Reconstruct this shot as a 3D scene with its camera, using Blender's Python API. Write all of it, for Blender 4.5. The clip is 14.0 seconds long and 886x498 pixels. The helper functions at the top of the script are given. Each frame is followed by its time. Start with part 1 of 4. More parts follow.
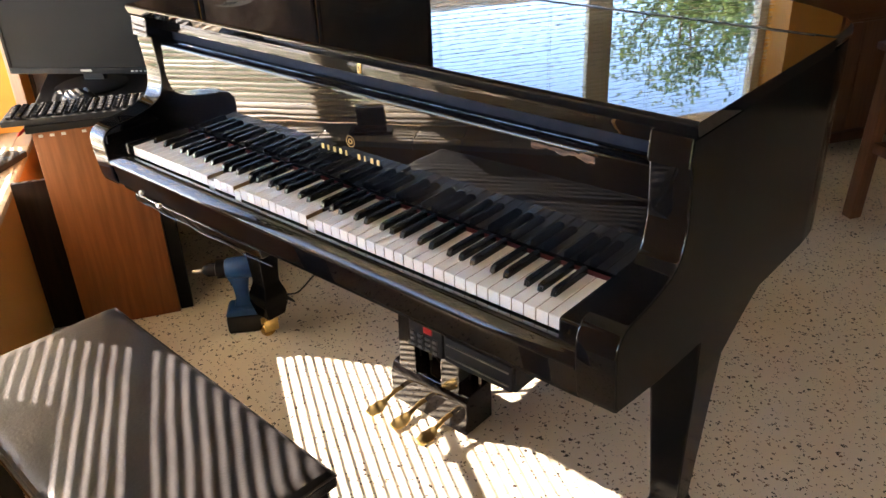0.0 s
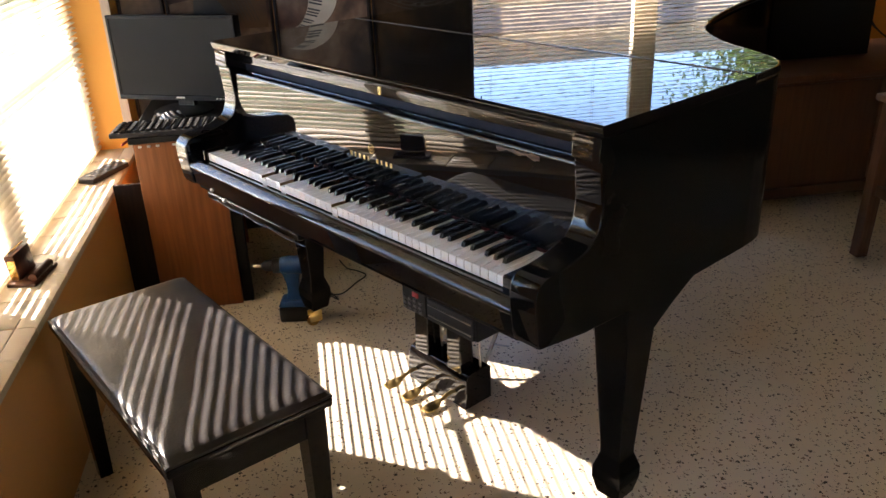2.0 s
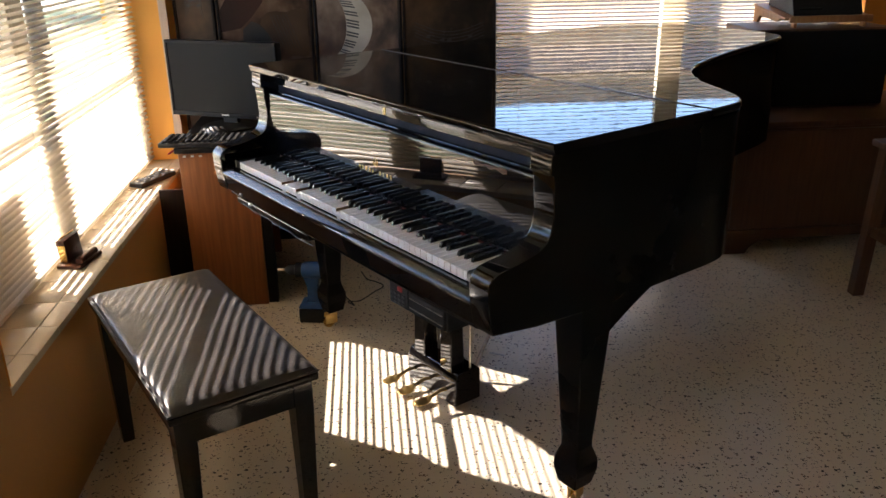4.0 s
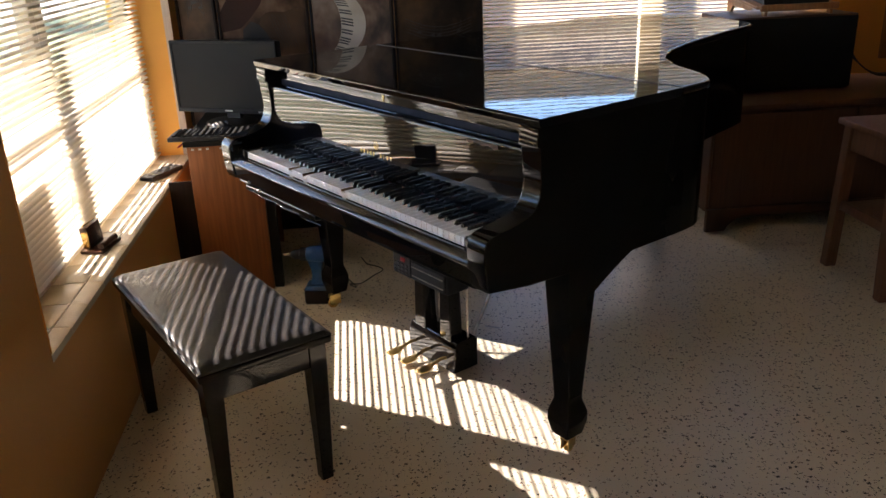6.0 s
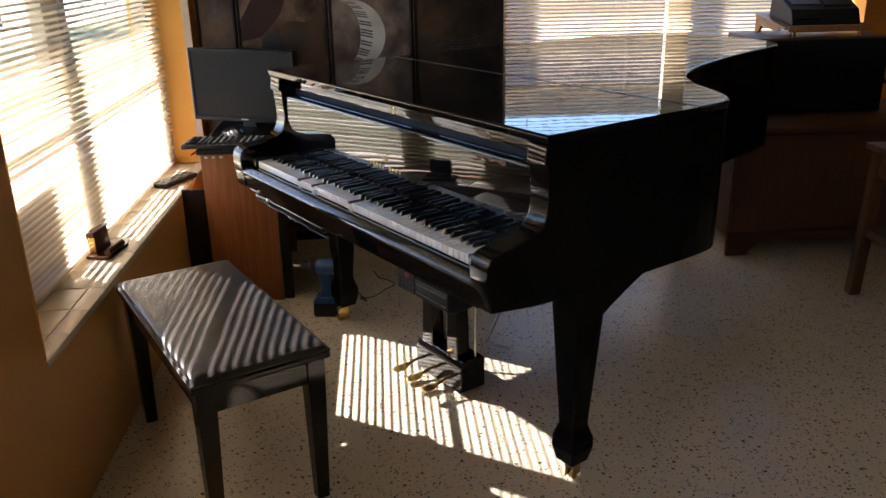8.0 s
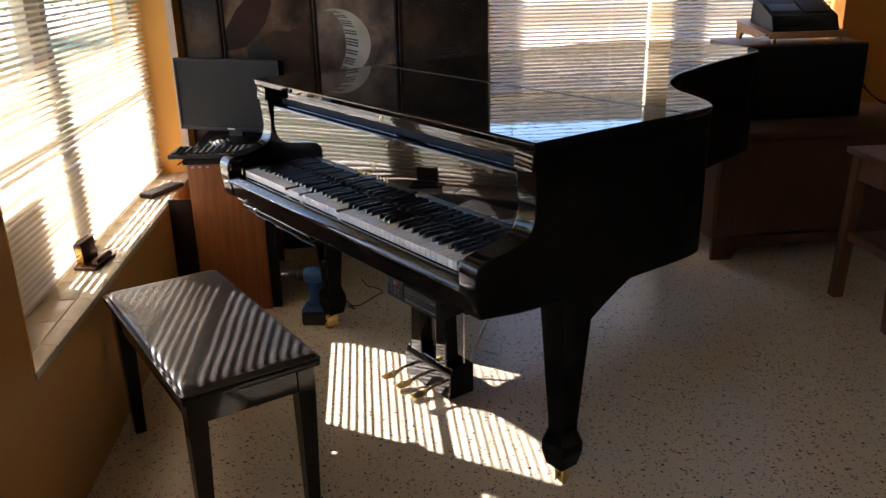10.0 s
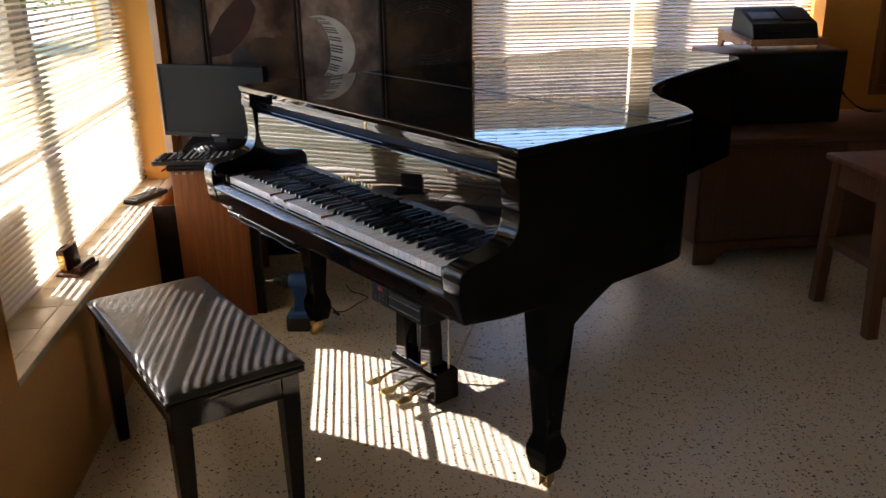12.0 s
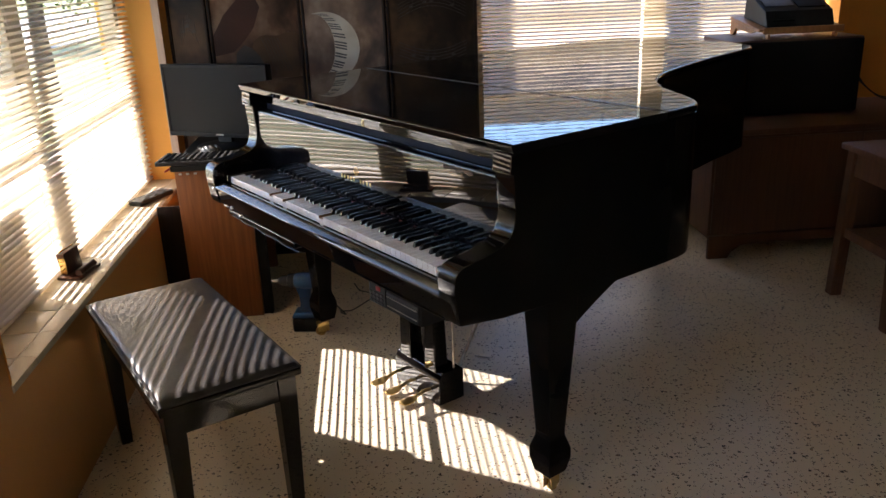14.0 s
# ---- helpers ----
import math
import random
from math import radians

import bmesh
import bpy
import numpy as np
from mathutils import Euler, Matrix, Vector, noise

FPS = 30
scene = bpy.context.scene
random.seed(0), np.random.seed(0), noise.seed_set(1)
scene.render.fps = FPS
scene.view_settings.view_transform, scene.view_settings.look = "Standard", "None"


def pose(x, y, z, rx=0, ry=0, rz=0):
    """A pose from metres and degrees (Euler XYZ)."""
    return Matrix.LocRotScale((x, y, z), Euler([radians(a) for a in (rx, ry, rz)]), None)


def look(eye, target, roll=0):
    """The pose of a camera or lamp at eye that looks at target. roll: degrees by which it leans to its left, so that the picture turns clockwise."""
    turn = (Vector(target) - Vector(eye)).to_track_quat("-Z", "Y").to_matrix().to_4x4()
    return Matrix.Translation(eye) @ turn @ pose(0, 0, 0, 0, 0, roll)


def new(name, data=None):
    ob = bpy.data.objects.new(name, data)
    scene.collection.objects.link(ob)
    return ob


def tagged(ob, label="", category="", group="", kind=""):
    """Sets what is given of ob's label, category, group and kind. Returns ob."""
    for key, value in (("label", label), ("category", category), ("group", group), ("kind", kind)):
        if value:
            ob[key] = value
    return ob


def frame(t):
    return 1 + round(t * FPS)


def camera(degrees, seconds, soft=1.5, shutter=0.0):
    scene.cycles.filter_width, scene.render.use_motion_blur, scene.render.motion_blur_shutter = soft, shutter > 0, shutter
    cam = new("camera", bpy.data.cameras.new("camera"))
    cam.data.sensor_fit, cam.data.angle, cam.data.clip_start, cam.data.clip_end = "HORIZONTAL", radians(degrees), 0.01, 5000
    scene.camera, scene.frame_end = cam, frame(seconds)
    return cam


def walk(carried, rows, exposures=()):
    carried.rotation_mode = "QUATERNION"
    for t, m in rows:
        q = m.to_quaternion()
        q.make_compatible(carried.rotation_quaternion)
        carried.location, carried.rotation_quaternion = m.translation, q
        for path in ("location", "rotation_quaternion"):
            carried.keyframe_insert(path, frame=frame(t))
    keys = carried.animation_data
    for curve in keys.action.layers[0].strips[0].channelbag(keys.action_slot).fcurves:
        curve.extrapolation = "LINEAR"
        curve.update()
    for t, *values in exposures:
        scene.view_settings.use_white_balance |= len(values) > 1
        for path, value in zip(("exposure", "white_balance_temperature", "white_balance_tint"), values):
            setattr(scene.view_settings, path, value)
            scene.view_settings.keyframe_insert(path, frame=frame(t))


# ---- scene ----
cam = camera(57.0, 14.0)
PATH = [
    (0, (1.18, -0.877, 1.406), (-0.009, 0.425, 0.462), -2.5),
    (0.5, (1.319, -0.885, 1.403), (-0.005, 0.309, 0.497), -1.8),
    (1, (1.423, -0.912, 1.419), (0.052, 0.27, 0.569), -2.1),
    (1.5, (1.51, -0.97, 1.429), (0.129, 0.231, 0.622), -2.8),
    (2, (1.612, -1.029, 1.429), (0.235, 0.173, 0.616), -2.4),
    (2.5, (1.687, -1.039, 1.438), (0.281, 0.143, 0.646), -1.9),
    (2.7, (1.725, -1.038, 1.44), (0.284, 0.124, 0.683), -2.0),
    (4.8, (2.001, -1.116, 1.44), (0.507, -0.001, 0.716), -0.7),
    (5, (2.017, -1.148, 1.439), (0.538, -0.018, 0.705), -1.0),
    (5.5, (2.054, -1.201, 1.441), (0.579, -0.064, 0.713), -1.4),
    (6, (2.078, -1.201, 1.436), (0.6, -0.064, 0.714), -2.1),
    (6.5, (2.084, -1.157, 1.43), (0.554, -0.077, 0.728), -3.3),
    (7, (2.071, -1.116, 1.42), (0.52, -0.08, 0.697), -2.9),
    (7.5, (2.068, -1.118, 1.419), (0.514, -0.08, 0.705), -2.3),
    (8, (2.066, -1.127, 1.421), (0.542, -0.03, 0.733), -1.0),
    (10.5, (2.074, -1.143, 1.428), (0.571, -0.008, 0.757), -1.2),
    (11, (2.076, -1.146, 1.431), (0.579, 0.0, 0.763), -1.1),
    (11.5, (2.08, -1.145, 1.432), (0.586, 0.008, 0.77), -1.0),
    (12, (2.082, -1.143, 1.429), (0.592, 0.017, 0.77), -1.0),
    (12.5, (2.081, -1.135, 1.427), (0.595, 0.027, 0.763), -1.0),
    (13, (2.076, -1.118, 1.423), (0.592, 0.044, 0.755), -1.0),
    (13.5, (2.078, -1.091, 1.426), (0.584, 0.057, 0.755), -1.4),
    (14, (2.085, -1.066, 1.422), (0.566, 0.049, 0.753), -2.3),
]
EXPOSURES = [(0.0, 3.77, 7200, 18), (0.5, 3.49, 7180, 18), (1.5, 3.24, 7100, 18), (2.7, 2.99, 6980, 18), (4.8, 2.62, 6880, 18), (8.2, 2.52, 6700, 18), (14.0, 2.53, 6680, 18)]
walk(cam, [(t, look(eye, target, roll)) for t, eye, target, roll in PATH], EXPOSURES)

# ---- world, sun, exposure ----
ROOM = pose(0, 0, 0, 0, 0, -31.7)
SUN_WAY = Vector((0.895, 0.446, -0.625)).normalized()
world = bpy.data.worlds.new("world")
scene.world = world
world.use_nodes = True
wn = world.node_tree
sky = wn.nodes.new("ShaderNodeTexSky")
sky.sky_type, sky.sun_disc = "NISHITA", False
sky.dust_density, sky.ozone_density, sky.altitude = 0.1, 3.5, 1500
sky.sun_elevation = math.asin(-SUN_WAY.z)
sky.sun_rotation = math.atan2(-SUN_WAY.x, -SUN_WAY.y)
wn.nodes["Background"].inputs["Strength"].default_value = 0.15
wn.links.new(sky.outputs[0], wn.nodes["Background"].inputs["Color"])
sun_data = bpy.data.lights.new("sun", "SUN")
sun_data.energy, sun_data.angle, sun_data.color = 5.5, radians(0.42), (1.0, 0.95, 0.87)
sun = new("sun", sun_data)
sun.matrix_world = Matrix.Translation((-6, -4, 6)) @ SUN_WAY.to_track_quat("-Z", "Y").to_matrix().to_4x4()


# ---- materials ----
def material(name, base, rough=0.5, metal=0.0, coat=0.0, second=None, scale=20.0, stretch=(1, 1, 1), bump=0.0,
             bump_scale=None, rough_var=0.0, detail=6.0, low=0.35, high=0.65, spec=None):
    """A principled surface whose colour wanders between two tones, with fine relief."""
    m = bpy.data.materials.new(name)
    m.use_nodes = True
    n, l = m.node_tree.nodes, m.node_tree.links
    p = n["Principled BSDF"]
    p.inputs["Base Color"].default_value = (*base, 1)
    p.inputs["Roughness"].default_value = rough
    p.inputs["Metallic"].default_value = metal
    p.inputs["Coat Weight"].default_value = coat
    p.inputs["Coat Roughness"].default_value = 0.03
    if spec is not None:
        p.inputs["Specular IOR Level"].default_value = spec
    co = n.new("ShaderNodeTexCoord")
    mp = n.new("ShaderNodeMapping")
    mp.inputs["Scale"].default_value = stretch
    l.new(co.outputs["Object"], mp.inputs["Vector"])
    nz = n.new("ShaderNodeTexNoise")
    nz.inputs["Scale"].default_value, nz.inputs["Detail"].default_value = scale, detail
    l.new(mp.outputs[0], nz.inputs["Vector"])
    if second:
        ramp = n.new("ShaderNodeValToRGB")
        ramp.color_ramp.elements[0].color, ramp.color_ramp.elements[1].color = (*base, 1), (*second, 1)
        ramp.color_ramp.elements[0].position, ramp.color_ramp.elements[1].position = low, high
        l.new(nz.outputs["Fac"], ramp.inputs["Fac"])
        l.new(ramp.outputs["Color"], p.inputs["Base Color"])
    if rough_var:
        mr = n.new("ShaderNodeMapRange")
        mr.inputs["To Min"].default_value, mr.inputs["To Max"].default_value = rough - rough_var, rough + rough_var
        big = n.new("ShaderNodeTexNoise")
        big.inputs["Scale"].default_value, big.inputs["Detail"].default_value = 7.0, 5.0
        l.new(mp.outputs[0], big.inputs["Vector"])
        l.new(big.outputs["Fac"], mr.inputs["Value"])
        l.new(mr.outputs[0], p.inputs["Roughness"])
    if bump:
        bz = n.new("ShaderNodeTexNoise")
        bz.inputs["Scale"].default_value, bz.inputs["Detail"].default_value = bump_scale or scale * 3, 4.0
        l.new(mp.outputs[0], bz.inputs["Vector"])
        b = n.new("ShaderNodeBump")
        b.inputs["Strength"].default_value, b.inputs["Distance"].default_value = bump, 0.002
        l.new(bz.outputs["Fac"], b.inputs["Height"])
        l.new(b.outputs["Normal"], p.inputs["Normal"])
    return m


def flake_floor():
    """Poured cream floor with dark and brown chips scattered in it under a satin sealer."""
    m = material("flake_floor", (0.70, 0.61, 0.475), 0.32, second=(0.78, 0.70, 0.56), scale=1.6, rough_var=0.08)
    n, l = m.node_tree.nodes, m.node_tree.links
    p = n["Principled BSDF"]
    col = p.inputs["Base Color"].links[0].from_socket
    co = n.new("ShaderNodeTexCoord")
    wob = n.new("ShaderNodeTexNoise")
    wob.inputs["Scale"].default_value = 150.0
    l.new(co.outputs["Object"], wob.inputs["Vector"])
    add = n.new("ShaderNodeVectorMath")
    add.operation = "MULTIPLY_ADD"
    add.inputs[1].default_value = (0.017, 0.017, 0.0)
    l.new(wob.outputs["Color"], add.inputs[0])
    l.new(co.outputs["Object"], add.inputs[2])
    for scale, size, share, dark in ((58.0, 0.29, 0.23, (0.04, 0.028, 0.02)), (85.0, 0.30, 0.24, (0.20, 0.115, 0.06)), (110.0, 0.34, 0.24, (0.06, 0.045, 0.033))):
        v = n.new("ShaderNodeTexVoronoi")
        v.voronoi_dimensions = "2D"
        v.inputs["Scale"].default_value = scale
        l.new(add.outputs[0], v.inputs["Vector"])
        sep = n.new("ShaderNodeSeparateColor")
        l.new(v.outputs["Color"], sep.inputs[0])
        near = n.new("ShaderNodeMath")
        near.operation = "MULTIPLY"
        near.inputs[1].default_value = size
        l.new(sep.outputs[1], near.inputs[0])
        cut = n.new("ShaderNodeMath")
        cut.operation = "LESS_THAN"
        l.new(v.outputs["Distance"], cut.inputs[0])
        l.new(near.outputs[0], cut.inputs[1])
        few = n.new("ShaderNodeMath")
        few.operation = "LESS_THAN"
        few.inputs[1].default_value = share
        l.new(sep.outputs[0], few.inputs[0])
        both = n.new("ShaderNodeMath")
        both.operation = "MULTIPLY"
        l.new(cut.outputs[0], both.inputs[0])
        l.new(few.outputs[0], both.inputs[1])
        mix = n.new("ShaderNodeMix")
        mix.data_type = "RGBA"
        l.new(both.outputs[0], mix.inputs["Factor"])
        l.new(col, mix.inputs[6])
        mix.inputs[7].default_value = (*dark, 1)
        col = mix.outputs[2]
    l.new(col, p.inputs["Base Color"])
    return m


def wood(name, base, second, rough=0.4, scale=5.0, stretch=(14, 14, 0.9), coat=0.0):
    """Grain drawn out along local z."""
    return material(name, base, rough, second=second, scale=scale, stretch=stretch, bump=0.12, bump_scale=30, rough_var=0.08, coat=coat)


def slat_plastic():
    m = material("blind_slat", (0.86, 0.84, 0.79), 0.45, second=(0.82, 0.79, 0.73), scale=3.0)
    n, l = m.node_tree.nodes, m.node_tree.links
    t = n.new("ShaderNodeBsdfTranslucent")
    t.inputs["Color"].default_value = (0.88, 0.80, 0.67, 1)
    mix = n.new("ShaderNodeMixShader")
    mix.inputs[0].default_value = 0.50
    l.new(n["Principled BSDF"].outputs[0], mix.inputs[1])
    l.new(t.outputs[0], mix.inputs[2])
    l.new(mix.outputs[0], n["Material Output"].inputs["Surface"])
    return m


def clear_glass():
    m = bpy.data.materials.new("window_glass")
    m.use_nodes = True
    n, l = m.node_tree.nodes, m.node_tree.links
    n.remove(n["Principled BSDF"])
    tr, gl, fr, mix = (n.new(k) for k in ("ShaderNodeBsdfTransparent", "ShaderNodeBsdfGlossy", "ShaderNodeLayerWeight", "ShaderNodeMixShader"))
    fr.inputs["Blend"].default_value = 0.5
    steep, share = n.new("ShaderNodeMath"), n.new("ShaderNodeMath")
    steep.operation, share.operation = "POWER", "MULTIPLY_ADD"
    steep.inputs[1].default_value = 5.0
    share.inputs[1].default_value, share.inputs[2].default_value = 0.55, 0.03
    gl.inputs["Roughness"].default_value = 0.02
    tr.inputs["Color"].default_value = (0.95, 0.96, 0.955, 1)
    l.new(fr.outputs["Facing"], steep.inputs[0])
    l.new(steep.outputs[0], share.inputs[0])
    l.new(share.outputs[0], mix.inputs[0])
    l.new(tr.outputs[0], mix.inputs[1])
    l.new(gl.outputs[0], mix.inputs[2])
    l.new(mix.outputs[0], n["Material Output"].inputs["Surface"])
    return m


LACQUER = material("black_lacquer", (0.004, 0.004, 0.005), 0.018, second=(0.007, 0.006, 0.006), scale=4, bump=0.10, bump_scale=5.0, spec=0.45)
CASE_LACQUER = material("black_case_lacquer", (0.005, 0.0047, 0.0045), 0.11, second=(0.009, 0.008, 0.007), scale=4, bump=0.05, bump_scale=5.0, spec=0.075)
LACQUER_WORN = material("black_satin_lacquer", (0.006, 0.006, 0.006), 0.07, second=(0.010, 0.009, 0.008), scale=9, bump=0.04, bump_scale=12, rough_var=0.03, spec=0.42)
IVORY = material("white_key", (0.93, 0.92, 0.89), 0.2, second=(0.95, 0.94, 0.92), scale=12)
EBONY = material("black_key", (0.012, 0.011, 0.011), 0.22, second=(0.016, 0.014, 0.014), scale=30, spec=0.4)
KEY_STICK = material("bare_key_wood", (0.30, 0.19, 0.10), 0.7, second=(0.20, 0.12, 0.06), scale=60, stretch=(1, 0.1, 1))
RED_FELT = material("red_felt", (0.13, 0.012, 0.014), 0.95, second=(0.09, 0.008, 0.010), scale=60, bump=0.4)
BLUE_FELT = material("dark_blue_felt", (0.010, 0.012, 0.025), 0.9, second=(0.016, 0.018, 0.032), scale=60, bump=0.3)
BRASS = material("brass", (0.72, 0.47, 0.16), 0.2, metal=1.0, second=(0.55, 0.36, 0.13), scale=18, rough_var=0.1)
PEDAL_BRASS = material("worn_pedal_brass", (0.66, 0.46, 0.18), 0.38, metal=1.0, second=(0.48, 0.32, 0.12), scale=30, rough_var=0.12)
STEEL = material("steel_rod", (0.60, 0.55, 0.48), 0.3, metal=1.0, second=(0.3, 0.27, 0.24), scale=30)
HINGE = material("dull_hinge", (0.16, 0.14, 0.12), 0.45, metal=1.0, second=(0.08, 0.07, 0.06), scale=90)
GOLD = material("gold_inlay", (0.62, 0.47, 0.22), 0.42, metal=1.0, second=(0.7, 0.52, 0.22), scale=40)
LEATHER = material("black_vinyl_cushion", (0.018, 0.016, 0.016), 0.36, second=(0.028, 0.025, 0.024), scale=10, bump=0.35, bump_scale=160, rough_var=0.06)
FLOOR = flake_floor()
ORANGE = material("orange_wall_paint", (0.80, 0.36, 0.052), 0.6, second=(0.74, 0.325, 0.046), scale=2.2, bump=0.25, bump_scale=90)
# the same orange paint, browner because the shade under the window is in its colour
ORANGE_SHADED = material("shaded_orange_paint", (0.60, 0.30, 0.085), 0.55, second=(0.54, 0.265, 0.07), scale=1.4, bump=0.25, bump_scale=70)
CEILING = material("ceiling_paint", (0.80, 0.77, 0.70), 0.8, second=(0.76, 0.73, 0.66), scale=2, bump=0.3, bump_scale=80)
TILE = material("sill_tile", (0.70, 0.64, 0.54), 0.25, second=(0.62, 0.56, 0.46), scale=8, rough_var=0.08, bump=0.05)
GROUT = material("grout", (0.40, 0.35, 0.27), 0.9, second=(0.32, 0.28, 0.22), scale=60, bump=0.3)
FRAME_WHITE = material("window_frame_paint", (0.66, 0.60, 0.49), 0.45, second=(0.60, 0.54, 0.43), scale=5, bump=0.08)
SLAT = slat_plastic()
CORD = material("blind_cord", (0.75, 0.70, 0.6), 0.8, second=(0.68, 0.62, 0.52), scale=80)
GLASS = clear_glass()
DESK_WOOD = wood("desk_veneer", (0.28, 0.10, 0.030), (0.20, 0.070, 0.020), 0.55)
DESK_WOOD.node_tree.nodes["Principled BSDF"].inputs["Specular IOR Level"].default_value = 0.25
DARK_PANEL = material("black_laminate", (0.011, 0.010, 0.009), 0.5, second=(0.016, 0.015, 0.014), scale=20, bump=0.1, spec=0.15)
KEYCAP = material("black_keycap", (0.012, 0.012, 0.012), 0.65, second=(0.018, 0.017, 0.017), scale=60, spec=0.15)
PLASTIC = material("black_plastic", (0.012, 0.012, 0.012), 0.45, second=(0.018, 0.017, 0.017), scale=60, bump=0.12, bump_scale=400, spec=0.3)
SCREEN_PANEL = material("monitor_panel", (0.009, 0.0085, 0.008), 0.55, second=(0.011, 0.0105, 0.010), scale=3, spec=0.12)
GREY_KEY = material("grey_keycap", (0.05, 0.05, 0.05), 0.5, second=(0.07, 0.07, 0.07), scale=50)
LIGHT_LEGEND = material("pale_print", (0.55, 0.53, 0.48), 0.6, second=(0.5, 0.48, 0.44), scale=50)
RED_PLASTIC = material("red_plastic", (0.45, 0.02, 0.02), 0.35, second=(0.38, 0.015, 0.015), scale=50)
BLUE_PLASTIC = material("blue_tool_plastic", (0.012, 0.07, 0.20), 0.4, second=(0.01, 0.055, 0.16), scale=40, bump=0.1)
CABINET_WOOD = wood("cabinet_wood", (0.12, 0.048, 0.020), (0.09, 0.035, 0.014), 0.5)
STOOL_WOOD = wood("stool_wood", (0.17, 0.070, 0.029), (0.12, 0.047, 0.019), 0.5)
SHELF_WOOD = wood("shelf_wood", (0.46, 0.21, 0.085), (0.36, 0.155, 0.06), 0.4)
BLACK_CLOTH = material("grille_cloth", (0.011, 0.010, 0.010), 0.9, second=(0.016, 0.015, 0.014), scale=250, bump=0.4, bump_scale=600, spec=0.15)
DARK_FRAME = material("dark_frame_wood", (0.022, 0.012, 0.008), 0.6, second=(0.014, 0.008, 0.006), scale=8, stretch=(10, 10, 0.9), bump=0.1, spec=0.12)
PANELLING = wood("dark_wall_panelling", (0.075, 0.036, 0.018), (0.05, 0.023, 0.011), 0.5)
PALE_EDGE = wood("pale_frame_edge", (0.55, 0.42, 0.32), (0.46, 0.34, 0.26), 0.5)
HOLDER_WOOD = wood("dark_red_wood", (0.085, 0.030, 0.018), (0.05, 0.018, 0.012), 0.3)
BARE_EDGE = wood("bare_chipped_wood", (0.20, 0.11, 0.065), (0.045, 0.022, 0.014), 0.7, scale=9.0, stretch=(3, 14, 22))
GRASS = material("lawn", (0.18, 0.23, 0.085), 0.9, second=(0.29, 0.30, 0.16), scale=2.5, bump=0.6, bump_scale=40)
CONCRETE = material("concrete_path", (0.60, 0.57, 0.52), 0.85, second=(0.52, 0.49, 0.44), scale=4, bump=0.3)
BARK = material("bark", (0.12, 0.08, 0.05), 0.9, second=(0.07, 0.045, 0.03), scale=10, bump=0.6)
LEAF = material("leaf", (0.045, 0.10, 0.018), 0.5, second=(0.09, 0.15, 0.03), scale=3)
_n, _l = LEAF.node_tree.nodes, LEAF.node_tree.links
leaf_through, leaf_mix = _n.new("ShaderNodeBsdfTranslucent"), _n.new("ShaderNodeMixShader")
leaf_through.inputs["Color"].default_value = (0.10, 0.13, 0.045, 1)
leaf_mix.inputs[0].default_value = 0.5
_l.new(_n["Principled BSDF"].outputs[0], leaf_mix.inputs[1])
_l.new(leaf_through.outputs[0], leaf_mix.inputs[2])
_l.new(leaf_mix.outputs[0], _n["Material Output"].inputs["Surface"])
STUCCO = material("neighbour_stucco", (0.62, 0.55, 0.45), 0.85, second=(0.56, 0.49, 0.40), scale=3, bump=0.3)
DRIVE = material("weathered_concrete", (0.36, 0.335, 0.30), 0.85, second=(0.28, 0.26, 0.23), scale=3, bump=0.3)
BOARD = material("weathered_board", (0.42, 0.36, 0.28), 0.8, second=(0.34, 0.29, 0.22), scale=4, bump=0.3)
PALE_WALL = material("pale_wall_paint", (0.27, 0.26, 0.28), 0.7, second=(0.21, 0.20, 0.22), scale=2.5, bump=0.2)
ROOFING = material("neighbour_roofing", (0.16, 0.11, 0.08), 0.85, second=(0.11, 0.075, 0.055), scale=9, bump=0.4)


# ---- builders ----
FLAT_POLISH = (LACQUER, CASE_LACQUER, LACQUER_WORN, PLASTIC, DARK_PANEL)


def link(name, bm, mat, parent=None, m=None, label="", smooth=False):
    me = bpy.data.meshes.new(name)
    bmesh.ops.recalc_face_normals(bm, faces=bm.faces)
    bm.to_mesh(me)
    bm.free()
    me.materials.append(mat)
    if smooth:
        for p in me.polygons:
            p.use_smooth = True
        me.set_sharp_from_angle(angle=radians(38))
    ob = new(name, me)
    if smooth and mat in FLAT_POLISH:
        w = ob.modifiers.new("weighted", "WEIGHTED_NORMAL")
        w.mode, w.weight, w.keep_sharp = "FACE_AREA", 100, True
    if parent:
        ob.parent = parent
    if m:
        ob.matrix_local = m
    if label:
        tagged(ob, label)
    return ob


def part(name, bm, mat, parent, label="", m=None, smooth=True):
    return link(name, bm, mat, parent, m, label, smooth)


def thing(name, label, category, m=None, group="", kind=""):
    ob = new(name)
    ob.empty_display_size = 0.05
    if m:
        ob.matrix_world = m
    return tagged(ob, label, category, group, kind)


def box(x0, x1, y0, y1, z0, z1, bevel=0.0, bm=None, segments=2):
    own = bmesh.new()
    bmesh.ops.create_cube(own, size=1)
    for v in own.verts:
        v.co = Vector((x0 if v.co.x < 0 else x1, y0 if v.co.y < 0 else y1, z0 if v.co.z < 0 else z1))
    if bevel:
        bmesh.ops.bevel(own, geom=own.edges[:], offset=bevel, segments=segments, profile=0.5, affect="EDGES")
    return merge(bm, own)


def merge(bm, own):
    if bm is None:
        return own
    tmp = bpy.data.meshes.new("tmp")
    own.to_mesh(tmp)
    own.free()
    bm.from_mesh(tmp)
    bpy.data.meshes.remove(tmp)
    return bm


